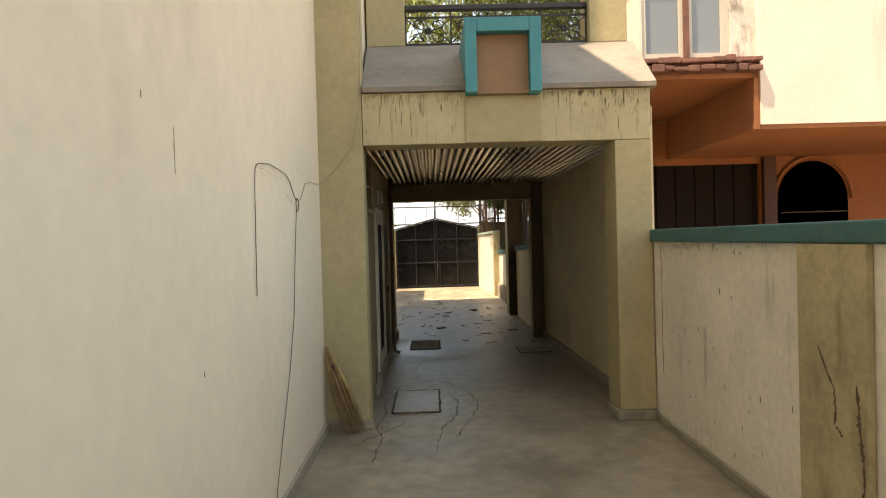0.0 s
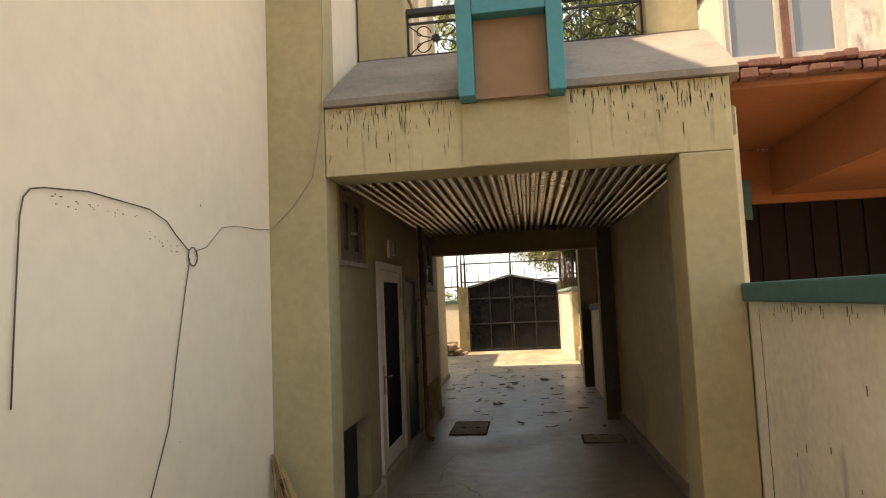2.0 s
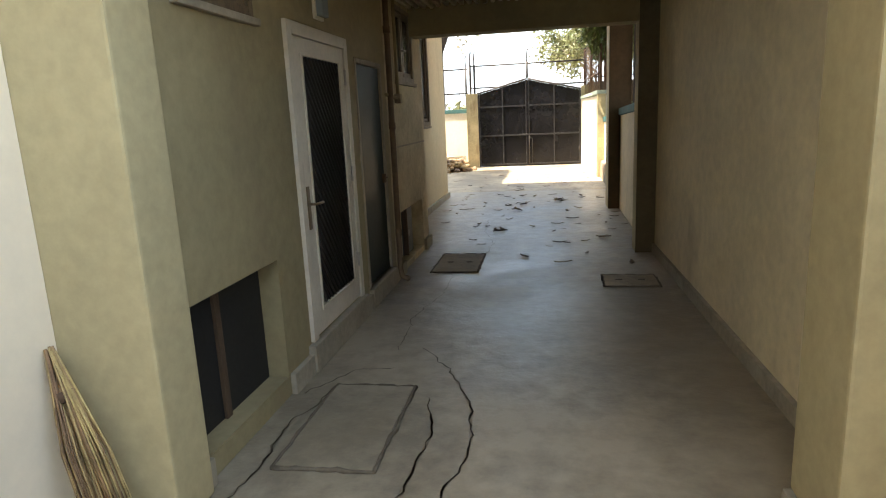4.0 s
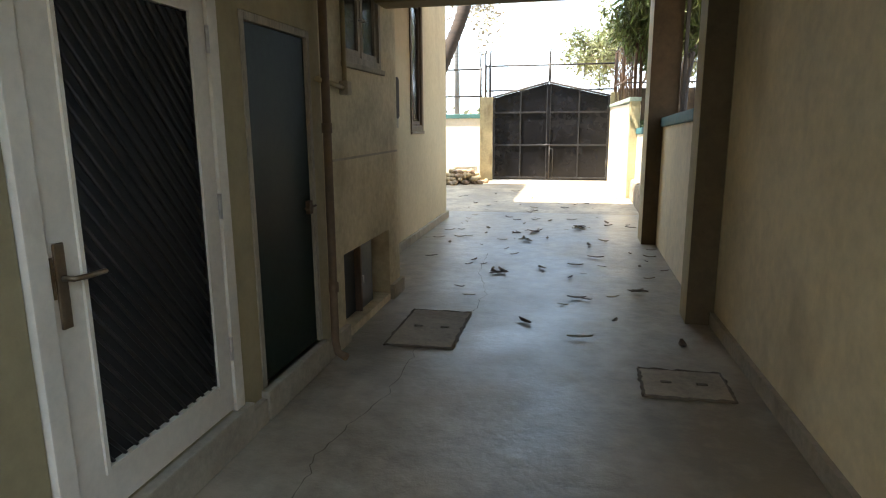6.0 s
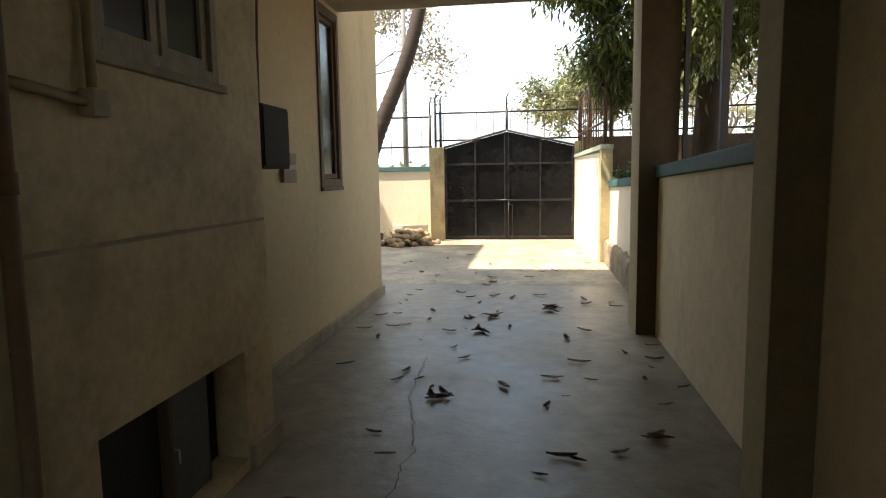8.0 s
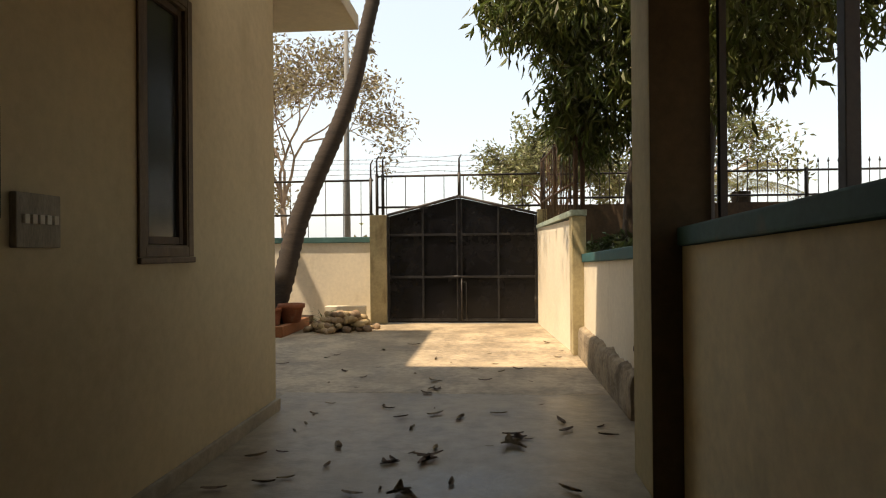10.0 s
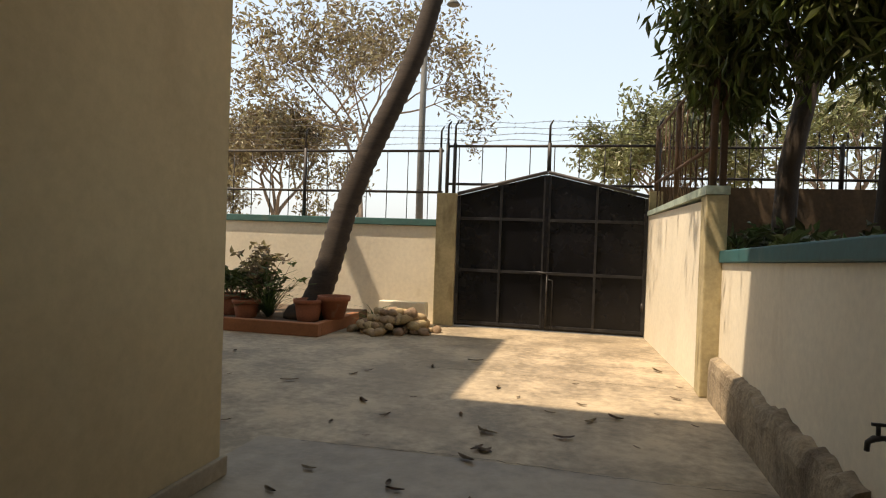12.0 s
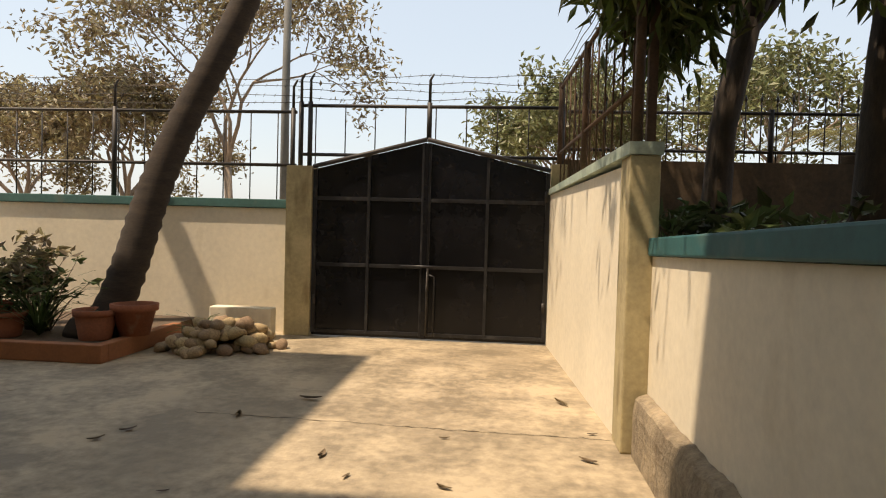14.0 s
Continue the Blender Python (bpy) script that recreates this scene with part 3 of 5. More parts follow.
for i in range(4):
    cx, cz = -0.12 + (i + 0.5) * 2.03 / 4, 4.08
    sc = bmesh.new()
    for sx in (-1, 1):
        for sz in (-1, 1):
            pts = []
            for k in range(15):
                t = k / 14
                ang = t * 4.4
                r = 0.085 * (1 - 0.75 * t)
                ox, oz = 0.13 * sx, 0.065 * sz
                pts.append((cx + ox - sx * r * math.cos(ang), 6.62, cz + oz + sz * (r * math.sin(ang) - 0.01)))
            tube(sc, pts, 0.006, 5)
            tube(sc, [(cx, 6.62, cz), (cx + sx * 0.12, 6.62, cz + sz * 0.03), (cx + sx * 0.24, 6.62, cz + sz * 0.13)], 0.006, 5)
    part("scroll", sc, IRON, rail)
    ring = bmesh.new()
    for k in range(8):
        a = 2 * math.pi * k / 8
        tube(ring, [(cx, 6.62, cz), (cx + 0.03 * math.cos(a), 6.612, cz + 0.03 * math.sin(a)), (cx + 0.045 * math.cos(a + 0.3), 6.62, cz + 0.045 * math.sin(a + 0.3))], [0.012, 0.014, 0.004], 5)
    part("rosette", ring, IRON, rail)


# ---- doors, windows and hatches of the passage ----
def framed(parent, y0, y1, z0, z1, x0, x1, w, material, bottom=True, name="frame"):
    """A rectangular frame in a wall that faces +x, out of four bars."""
    part(name, boxed(x0, x1, y0, y0 + w, z0, z1, 0.004), material, parent)
    part(name, boxed(x0, x1, y1 - w, y1, z0, z1, 0.004), material, parent)
    part(name, boxed(x0, x1, y0 + w + 0.001, y1 - w - 0.001, z1 - w, z1, 0.004), material, parent)
    if bottom:
        part(name, boxed(x0, x1, y0 + w + 0.001, y1 - w - 0.001, z0, z0 + w, 0.004), material, parent)


door = thing("door_mesh", (HX, 7.5, 0.14), "white framed house door with a dark diagonal grille", "door", kind="structure")
framed(door, 6.925, 8.015, 0.165, 2.115, HX - 0.10, HX + 0.025, 0.075, WHITE, bottom=False)
leaf = part("leaf", holed("x", HX + 0.012, HX - 0.03, 7.005, 7.935, 0.18, 2.035, [(7.14, 7.82, 0.34, 1.93)]), WHITE, door, "white painted door leaf")
part("backing", boxed(HX - 0.012, HX - 0.004, 7.142, 7.818, 0.342, 1.928), NEARBLACK, leaf)
for k in range(34):
    c = 0.33 - 0.69 * 1.25 + k * 0.075
    pts = []
    for y in (7.143, 7.817):
        pts.append((y, c + (7.817 - y) * 1.25))
    (ya, za), (yb, zb) = pts
    lo, hi = 0.335, 1.925
    if max(za, zb) < lo or min(za, zb) > hi:
        continue

    def cut(z):
        return ya + (yb - ya) * (z - za) / (zb - za)
    if za > hi:
        ya, za = cut(hi), hi
    if zb < lo:
        yb, zb = ya + (yb - ya) * (lo - za) / (zb - za), lo
    part("grille_bar", piped([(HX + 0.002, ya, za), (HX + 0.002, yb, zb)], 0.008, 5), MESHBAR, leaf)
trim = bmesh.new()
for a, b, c, d in ((7.125, 7.142, 0.32, 1.94), (7.818, 7.835, 0.32, 1.94)):
    box(trim, HX + 0.01, HX + 0.022, a, b, c, d)
for c, d in ((0.327, 0.342), (1.928, 1.943)):
    box(trim, HX + 0.01, HX + 0.022, 7.145, 7.815, c, d)
part("bead", trim, WHITE, leaf, "thin pale bead round the grille")
handle = part("handle", boxed(HX + 0.012, HX + 0.022, 7.025, 7.065, 0.87, 1.14, 0.004), BRASS, leaf, "brass lever handle on a long plate")
part("lever", piped([(HX + 0.02, 7.045, 1.03), (HX + 0.06, 7.047, 1.03), (HX + 0.065, 7.09, 1.028), (HX + 0.06, 7.18, 1.025)], 0.009, 8), BRASS, handle)
for z in (0.42, 1.08, 1.78):
    part("hinge", piped([(HX + 0.020, 7.938, z), (HX + 0.020, 7.938, z + 0.11)], 0.009, 8), STEEL, leaf, "dull steel hinge")
part("key_plate", boxed(HX + 0.012, HX + 0.016, 7.012, 7.022, 0.97, 1.10), BRASS, leaf)
part("grille_edge", boxed(HX - 0.003, HX + 0.0105, 7.811, 7.8185, 0.343, 1.927), MESHBAR, leaf)
door.location += Vector((0, 0.015, 0.02))
structure("door_step", boxed(HX - 0.1, HX + 0.05, 6.885, 8.075, 0.0, 0.178, 0.01), CEMENT, "rough cement sill below the grille door", "sill")

door2 = thing("door_green", (HX, 8.63, 0.16), "dark green flush door in an old brown frame", "door", kind="structure")
framed(door2, 8.252, 9.028, 0.165, 2.027, HX - 0.12, HX + 0.006, 0.04, WOODGREY, bottom=False)
leaf2 = part("leaf", boxed(HX - 0.05, HX - 0.015, 8.295, 8.985, 0.175, 1.985, 0.004), GREENDOOR, door2)
latch = part("latch", boxed(HX - 0.015, HX + 0.015, 8.91, 8.95, 0.98, 1.06, 0.004), RUST, leaf2, "rusty latch")
part("bolt", piped([(HX + 0.008, 8.86, 1.02), (HX + 0.008, 9.01, 1.02)], 0.007, 6), RUST, latch)
structure("door_sill", boxed(HX - 0.12, HX + 0.045, 8.23, 9.04, 0.0, 0.16, 0.01), CEMENT, "cement threshold of the green door", "sill")
# Added sheet, never seen itself; its black is the rooms' darkness.
structure("room_back", boxed(-1.9, -1.85, 5.64, 10.5, 0.0, 2.99), DARK, "near-black sheet standing in for unlit rooms", "wall")


def window(y0, y1, z0, z1, label, wood):
    w = thing("window_shuttered", (HX, (y0 + y1) / 2, z0), label, "window", kind="structure")
    framed(w, y0 + 0.002, y1 - 0.002, z0 + 0.002, z1 - 0.002, HX - 0.09, HX + 0.012, 0.05, wood, name="window_frame")
    mid = (y0 + y1) / 2
    for a, b in ((y0 + 0.055, mid - 0.012), (mid + 0.012, y1 - 0.055)):
        sash = part("sash", holed("x", HX - 0.01, HX - 0.045, a, b, z0 + 0.055, z1 - 0.055, [(a + 0.045, b - 0.045, z0 + 0.10, z1 - 0.10)]), wood, w)
        part("pane", boxed(HX - 0.032, HX - 0.026, a + 0.045, b - 0.045, z0 + 0.10, z1 - 0.10), PANE, sash, "dusty grey glass")
    knob = bmesh.new()
    for y in (mid - 0.03, mid + 0.03):
        tube(knob, [(HX - 0.01, y, (z0 + z1) / 2 - 0.05), (HX + 0.025, y, (z0 + z1) / 2 - 0.05)], 0.010, 8)
    part("knob", knob, STEEL, w)
    part("window_sill", boxed(HX - 0.02, HX + 0.035, y0 - 0.03, y1 + 0.03, z0 - 0.035, z0 + 0.002, 0.006), CEMENT, w)


window(*WIN1, "closed weathered two leaf window of brown wood", WOODBROWN)
window(*WIN2, "weathered two leaf window with dusty panes", WOODGREY)

hatch = thing("hatch_low", (HX, 6.1, 0.1), "dark recessed low hatch near the floor", "hatch")
# Near-black panel stands in for the shade deep in the hatch.
part("panel", boxed(HX - 0.15, HX - 0.12, 5.655, 6.565, 0.105, 0.795), NEARBLACK, hatch)
part("batten", boxed(HX - 0.118, HX - 0.10, 6.05, 6.10, 0.11, 0.79, 0.003), WOODDARK, hatch)
part("threshold", boxed(HX - 0.22, HX - 0.002, 5.655, 6.565, 0.101, 0.115), PASSAGE, hatch)
hatch2 = thing("hatch_double", (HX, 9.98, 0.06), "low double metal hatch, one flap ajar", "hatch")
part("flap", boxed(HX - 0.12, HX - 0.10, 9.456, 9.93, 0.066, 0.614, 0.003), NEARBLACK, hatch2)
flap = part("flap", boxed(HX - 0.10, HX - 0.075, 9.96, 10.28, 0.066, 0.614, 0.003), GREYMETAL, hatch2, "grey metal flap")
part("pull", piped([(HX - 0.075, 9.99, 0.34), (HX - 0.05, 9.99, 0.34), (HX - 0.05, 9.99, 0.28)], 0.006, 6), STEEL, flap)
# Black sheet for the darkness behind the flaps.
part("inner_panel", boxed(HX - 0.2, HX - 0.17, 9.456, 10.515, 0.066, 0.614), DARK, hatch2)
part("frame_bar", boxed(HX - 0.12, HX - 0.05, 9.932, 9.958, 0.066, 0.614, 0.003), WOODDARK, hatch2)

lampbox = thing("wall_lamp", (HX, 7.52, 2.2), "small pale bulkhead lamp above the door", "lamp")
part("base", boxed(HX + 0.001, HX + 0.02, 7.44, 7.60, 2.20, 2.38, 0.006), WHITE, lampbox)
part("cover", boxed(HX + 0.021, HX + 0.065, 7.455, 7.585, 2.215, 2.365, 0.014), PALEPANE, lampbox, "frosted glass cover")

pipe = thing("drain_pipe", (HX + 0.06, 9.12, 0), "old brown drain pipe down the passage wall", "pipe")
part("pipe", piped([(HX + 0.055, 9.13, 2.70), (HX + 0.055, 9.12, 1.2), (HX + 0.055, 9.11, 0.12), (HX + 0.075, 9.10, 0.05), (HX + 0.14, 9.08, 0.03)], 0.026, 12), PIPE, pipe)
for z in (0.45, 1.45, 2.3):
    part("collar", piped([(HX + 0.055, 9.12, z), (HX + 0.055, 9.12, z + 0.06)], 0.032, 12), PIPE, pipe)
cond = thing("wall_conduit", (HX + 0.03, 9.5, 1.73), "thin painted conduit pipe with an elbow", "pipe")
part("pipe", piped([(HX + 0.03, 9.06, 1.765), (HX + 0.03, 9.30, 1.75), (HX + 0.03, 9.50, 1.735), (HX + 0.03, 9.52, 1.76), (HX + 0.03, 9.52, 2.70)], 0.017, 8), PASSAGE, cond)
part("elbow", boxed(HX + 0.002, HX + 0.065, 9.48, 9.56, 1.69, 1.78, 0.01), CEMENT, cond)
patch = bmesh.new()
box(patch, HX + 0.001, HX + 0.006, 9.22, 10.82, 1.262, 1.278)
structure("wall_band", patch, CEMENT, "rough horizontal plaster seam", "trim")

# floor covers
rng = random.Random(5)
for (x0, x1, y0, y1), lab in (((-0.34, 0.14, 5.82, 6.72), "flush square concrete inspection cover"), ((-0.28, 0.19, 9.42, 10.24), "square concrete inspection cover with lifting slots"), ((1.39, 1.87, 8.90, 9.30), "square concrete inspection cover with a dark rim")):
    c = thing("inspection_cover", ((x0 + x1) / 2, (y0 + y1) / 2, 0), lab, "drain cover", "inspection covers in the floor")
    ring = bmesh.new()
    for (ax, ay), (bx, by) in zip(((x0, y0), (x1, y0), (x1, y1), (x0, y1)), ((x1, y0), (x1, y1), (x0, y1), (x0, y0))):
        n = 14
        pts = [(ax + (bx - ax) * k / n + rng.gauss(0, 0.004), ay + (by - ay) * k / n + rng.gauss(0, 0.004), 0.006) for k in range(n + 1)]
        tube(ring, pts, [rng.uniform(0.007, 0.014) for _ in pts], 6)
    part("rim", ring, CRACK, c, "dark uneven gap round the cover")
    part("slab", boxed(x0 + 0.008, x1 - 0.008, y0 + 0.008, y1 - 0.008, 0.001, 0.013, 0.004), COVER if y0 > 7 else FLOOR, c)
    if y0 > 7:
        for dx in (0.14, 0.34):
            part("lifting_slot", boxed(x0 + dx - 0.03, x0 + dx + 0.03, y0 + (y1 - y0) * 0.5 - 0.012, y0 + (y1 - y0) * 0.5 + 0.012, 0.012, 0.018), CRACK, c)

rng = random.Random(5)


def crack(pts, w=0.012):
    """A thin irregular crack drawn along the floor."""
    bm = bmesh.new()
    fine = []
    for (ax, ay), (bx, by) in zip(pts, pts[1:]):
        n = max(2, int(math.hypot(bx - ax, by - ay) / 0.05))
        for k in range(n):
            t = k / n
            fine.append((ax + (bx - ax) * t + rng.gauss(0, 0.009), ay + (by - ay) * t + rng.gauss(0, 0.009)))
    fine.append(pts[-1])
    prev = None
    for (x, y), (x2, y2) in zip(fine, fine[1:] + fine[-1:]):
        ln = math.hypot(x2 - x, y2 - y) or 1
        nx, ny = -(y2 - y) / ln, (x2 - x) / ln
        k = w * rng.uniform(0.15, 0.55)
        cur = (bm.verts.new((x + nx * k, y + ny * k, 0.004)), bm.verts.new((x - nx * k, y - ny * k, 0.004)))
        if prev:
            bm.faces.new((prev[0], cur[0], cur[1], prev[1]))
        prev = cur
    bmesh.ops.solidify(bm, geom=list(bm.faces), thickness=-0.002)
    structure("floor_crack", bm, CRACK, "dark jagged crack in the concrete floor", "crack")


crack([(-0.42, 4.4), (-0.38, 5.0), (-0.46, 5.4), (-0.40, 5.8), (-0.45, 6.2), (-0.30, 6.75)])
crack([(0.10, 4.7), (0.16, 5.3), (0.30, 5.7), (0.34, 6.2), (0.24, 6.6)])
crack([(0.28, 5.0), (0.42, 5.5), (0.55, 6.0), (0.50, 6.5), (0.30, 7.0), (0.05, 7.35)])
crack([(-0.50, 6.6), (-0.30, 6.95), (-0.05, 7.0)])
crack([(-0.10, 7.3), (-0.15, 8.0), (-0.02, 8.7), (-0.05, 9.38)], 0.007)
crack([(-0.60, 4.9), (-0.30, 5.3), (-0.20, 5.5)])
crack([(0.20, 10.3), (0.22, 10.9), (0.05, 11.6), (0.0, 12.6)], 0.006)
crack([(-1.0, 18.68), (-0.1, 18.66), (0.9, 18.6), (1.98, 18.57)], 0.009)
crack([(-0.9, 16.0), (0.2, 16.05), (1.2, 15.98), (2.0, 16.0)], 0.008)

# broom against the pier
broom = thing("stick_broom", (-0.75, 5.2, 0), "dry brown stick broom leaning against the pier", "broom")
top, foot = Vector((-0.885, 5.29, 0.76)), Vector((-0.62, 5.18, 0.0))
sticks = bmesh.new()
for k in range(70):
    a = rng.uniform(0, 2 * math.pi)
    r = rng.random() ** 0.5
    t0 = top + Vector((math.cos(a) * 0.02 * r, math.sin(a) * 0.015 * r, rng.uniform(-0.05, 0.03)))
    t1 = foot + Vector((math.cos(a) * 0.11 * r, math.sin(a) * 0.06 * r, 0.012 + rng.uniform(0, 0.10)))
    m = (t0 + t1) / 2 + Vector((math.cos(a) * 0.035 * r, math.sin(a) * 0.025 * r, 0))
    tube(sticks, [t0, m, t1], [0.0045, 0.0035, 0.002], 4)
part("bristles", sticks, STRAW, broom)
part("binding", piped([top.lerp(foot, 0.18), top.lerp(foot, 0.23)], 0.034, 10), RUST, broom)

# loose cable on the cream wall
cable = thing("wall_cable", (-0.91, 4.3, 2.0), "thin black cable tacked loosely to the cream wall", "cable")
WX = -0.91


def on_wall(pts):
    return [(WX, y, z) for y, z in pts]


part("run", piped(on_wall([(3.18, 1.44), (3.19, 1.75), (3.205, 2.10), (3.22, 2.17), (3.25, 2.205), (3.31, 2.22), (3.55, 2.245), (3.96, 2.23), (4.10, 2.19), (4.18, 2.13), (4.30, 2.06)]), 0.0030, 6), CABLE, cable)
part("run", piped(on_wall([(4.31, 2.02), (4.25, 1.8), (4.18, 1.52), (4.11, 1.2), (3.94, 0.86), (3.72, 0.53), (3.50, 0.2), (3.45, 0.06)]), 0.0030, 6), CABLE, cable)
part("run", piped(on_wall([(4.36, 2.06), (4.48, 2.09), (4.66, 2.22), (4.85, 2.25), (5.15, 2.26), (5.34, 2.28)]) + [(-0.88, 5.345, 2.30), (-0.75, 5.345, 2.42), (-0.60, 5.345, 2.62), (-0.53, 5.345, 3.0), (-0.50, 5.345, 3.6), (-0.505, 5.345, 4.3)], 0.0026, 6), WOODGREY, cable, "faded pale cable end")
part("coil", piped(on_wall([(4.34 + 0.045 * math.cos(a / 10 * 2 * math.pi), 2.03 + 0.05 * math.sin(a / 10 * 2 * math.pi)) for a in range(11)]), 0.0038, 6), CABLE, cable)

mark = bmesh.new()
box(mark, -0.9195, -0.9182, 2.103, 2.107, 2.03, 2.22)
box(mark, -0.9195, -0.9182, 2.099, 2.103, 2.09, 2.16)
for k in range(34):
    y = 3.35 + rng.random() * 0.85
    z = 2.19 + (0.02 if y < 3.9 else -0.05 - (y - 3.9) * 0.2) - 0.05 * rng.random()
    w = rng.uniform(0.003, 0.014)
    box(mark, -0.9195, -0.9178, y, y + w, z, z + rng.uniform(0.002, 0.006))
for k in range(7):
    y, z = rng.uniform(0.5, 5.2), rng.uniform(0.3, 3.0)
    box(mark, -0.9195, -0.918, y, y + rng.uniform(0.004, 0.01), z, z + rng.uniform(0.005, 0.03))
tagged(obj("plaster_chips", mark, DRIP), "small brown chips and scratches in the cream wall", "wall marks", kind="stuff")

# ---- lane boundary wall on the right ----
LX = 2.18
structure("wall_lane_east", boxed(LX, LX + 0.2, -9.0, 5.74, 0, 1.66), GREYWALL, "weathered white boundary wall with dark streaks", "wall")
structure("wall_cap_lane", boxed(LX - 0.045, LX + 0.24, -9.0, 5.355, 1.663, 1.775, 0.012), TEALDARK, "dull teal painted coping of the lane wall", "coping")
structure("pilaster_lane", boxed(LX - 0.04, LX - 0.002, 2.47, 3.03, 0.0, 1.66, 0.006), MUSTARD, "streaked olive pilaster on the lane wall", "pilaster")
structure("baseboard_lane_east", boxed(LX - 0.03, LX - 0.002, 3.035, 5.32, 0.0, 0.07, 0.008), CEMENT, "rough cement skirting of the lane wall", "baseboard")


def wall_crack(name, label, face, pts, w):
    """A jagged opened crack in plaster, running down a wall that faces the lane."""
    bm = bmesh.new()
    for (ay, az), (by, bz) in zip(pts, pts[1:]):
        n = max(3, int(abs(az - bz) / 0.012))
        wide = w * rng.uniform(0.5, 1.5)
        for q in range(n):
            t = q / n
            y, z = ay + (by - ay) * t + rng.gauss(0, 0.003), az + (bz - az) * t
            h = wide * rng.uniform(0.35, 1.0) * (0.4 + math.sin(math.pi * t))
            box(bm, face - 0.0025, face - 0.0004, y - h, y + h, z - 0.009, z + 0.005)
    structure(name, bm, PIPE, label, "crack")


wall_crack("plaster_crack", "dark jagged crack down the olive pilaster", LX - 0.04, [(2.84, 1.11), (2.78, 1.0), (2.72, 0.92), (2.71, 0.81), (2.72, 0.74), (2.65, 0.68)], 0.007)
wall_crack("plaster_crack", "dark peeling crack low on the olive pilaster", LX - 0.04, [(2.55, 0.97), (2.54, 0.86), (2.53, 0.73), (2.505, 0.61), (2.505, 0.48), (2.56, 0.31), (2.58, 0.22)], 0.009)
wall_crack("plaster_crack", "thin crack along the edge of the white wall", LX, [(5.20, 1.62), (5.19, 1.2), (5.20, 0.8), (5.19, 0.4)], 0.003)
scuff = bmesh.new()
for q in range(60):
    y = rng.uniform(3.15, 5.0)
    z = 1.655 - 0.06 * rng.random() ** 2 if q < 38 else rng.uniform(0.1, 1.4)
    ln = rng.uniform(0.008, 0.045)
    box(scuff, LX - 0.0022, LX - 0.0003, y, y + rng.uniform(0.002, 0.008), z - ln, z)
tagged(obj("wall_scuffs", scuff, DRIP), "small brown drips and scuffs on the lane wall", "wall marks", kind="stuff")

# ---- side openings between the columns ----
structure("wall_low_side", prism([(1.975, 10.563), (1.975, 13.46), (2.2, 13.46), (2.2, 10.563)], 0, [1.535, 1.435, 1.435, 1.535]), PALEPASSAGE, "peeling pale low wall between two columns", "wall")
structure("wall_cap_side", coping(1.945, 2.235, 10.563, 13.46, 1.538, 1.438, 0.105), TEALDARK, "dull teal coping of the low wall", "coping")
grille = thing("side_grille", (2.1, 12.0, 1.565), "black iron posts standing on the low wall", "grille")
for y in (10.9, 12.03):
    part("post", boxed(2.08, 2.13, y - 0.025, y + 0.025, 1.53, 3.098, 0.004), IRON, grille)
part("post", boxed(2.145, 2.185, 13.34, 13.38, 1.53, 3.098, 0.004), IRON, grille)

SX = 2.12
structure("wall_yard_east", prism([(SX, 13.923), (SX, 18.32), (SX + 0.2, 18.32), (SX + 0.2, 13.923)], 0, [1.378, 1.25, 1.25, 1.378]), YARDWALL, "smooth pale yard wall", "wall")
structure("wall_cap_yard", coping(SX - 0.03, SX + 0.24, 13.923, 18.32, 1.381, 1.253, 0.112), TEALYARD, "teal painted coping of the yard wall", "coping")
ledge = bmesh.new()
prev = None
N = 110
for k in range(N + 1):
    y = 15.1 + k * 3.2 / N
    rough = 1.0 if y < 17.4 else 0.25
    h = 0.375 + rough * (0.05 * noise.noise(Vector((y * 3.1, 0, 0))) + 0.035 * noise.noise(Vector((y * 9.0, 4, 0))))
    cur = []
    for x, z in ((2.03, 0.0), (2.03, h * 0.35), (2.03, h * 0.75), (2.045, h - 0.015), (2.06, h), (2.085, h + 0.01), (SX - 0.002, h + 0.02), (SX - 0.002, 0.0)):
        j = 0.016 * rough * noise.noise(Vector((y * 6.0, z * 9.0, x * 5))) if z > 0 and x < 2.1 else 0.0
        cur.append(ledge.verts.new((x + j, y, z + j * 0.6)))
    if prev:
        for q in range(len(cur) - 1):
            ledge.faces.new((prev[q], cur[q], cur[q + 1], prev[q + 1]))
    else:
        ledge.faces.new(cur)
    prev = cur
ledge.faces.new(prev[::-1])
bmesh.ops.recalc_face_normals(ledge, faces=ledge.faces)
structure("ledge_yard", ledge, LEDGE, "broken cement ledge along the foot of the wall", "ledge")
structure("pillar_side", boxed(1.965, 2.155, 18.323, 18.62, 0, 1.88, 0.014), MUSTARD, "yellowed crumbling end pillar of the side wall", "pillar")
side = bmesh.new()
cs = [(1.99, 18.623), (1.77, 22.05), (1.95, 22.05), (2.19, 18.623)]
lo = [side.verts.new((x, y, 0)) for x, y in cs]
hi = [side.verts.new((x, y, 1.84)) for x, y in cs]
side.faces.new(hi)
side.faces.new(lo[::-1])
for k in range(4):
    side.faces.new((lo[k], lo[(k + 1) % 4], hi[(k + 1) % 4], hi[k]))
bmesh.ops.recalc_face_normals(side, faces=side.faces)
structure("wall_side", side, YARDWALL, "bright pale side wall running to the gate", "wall")
cap = bmesh.new()
cs = [(1.955, 18.31), (1.745, 22.04), (1.96, 22.04), (2.165, 18.31)]
lo = [cap.verts.new((x, y, 1.842 + (0.04 if y < 19 else 0.0))) for x, y in cs]
hi = [cap.verts.new((x, y, 1.91 + (0.05 if y < 19 else 0.0))) for x, y in cs]
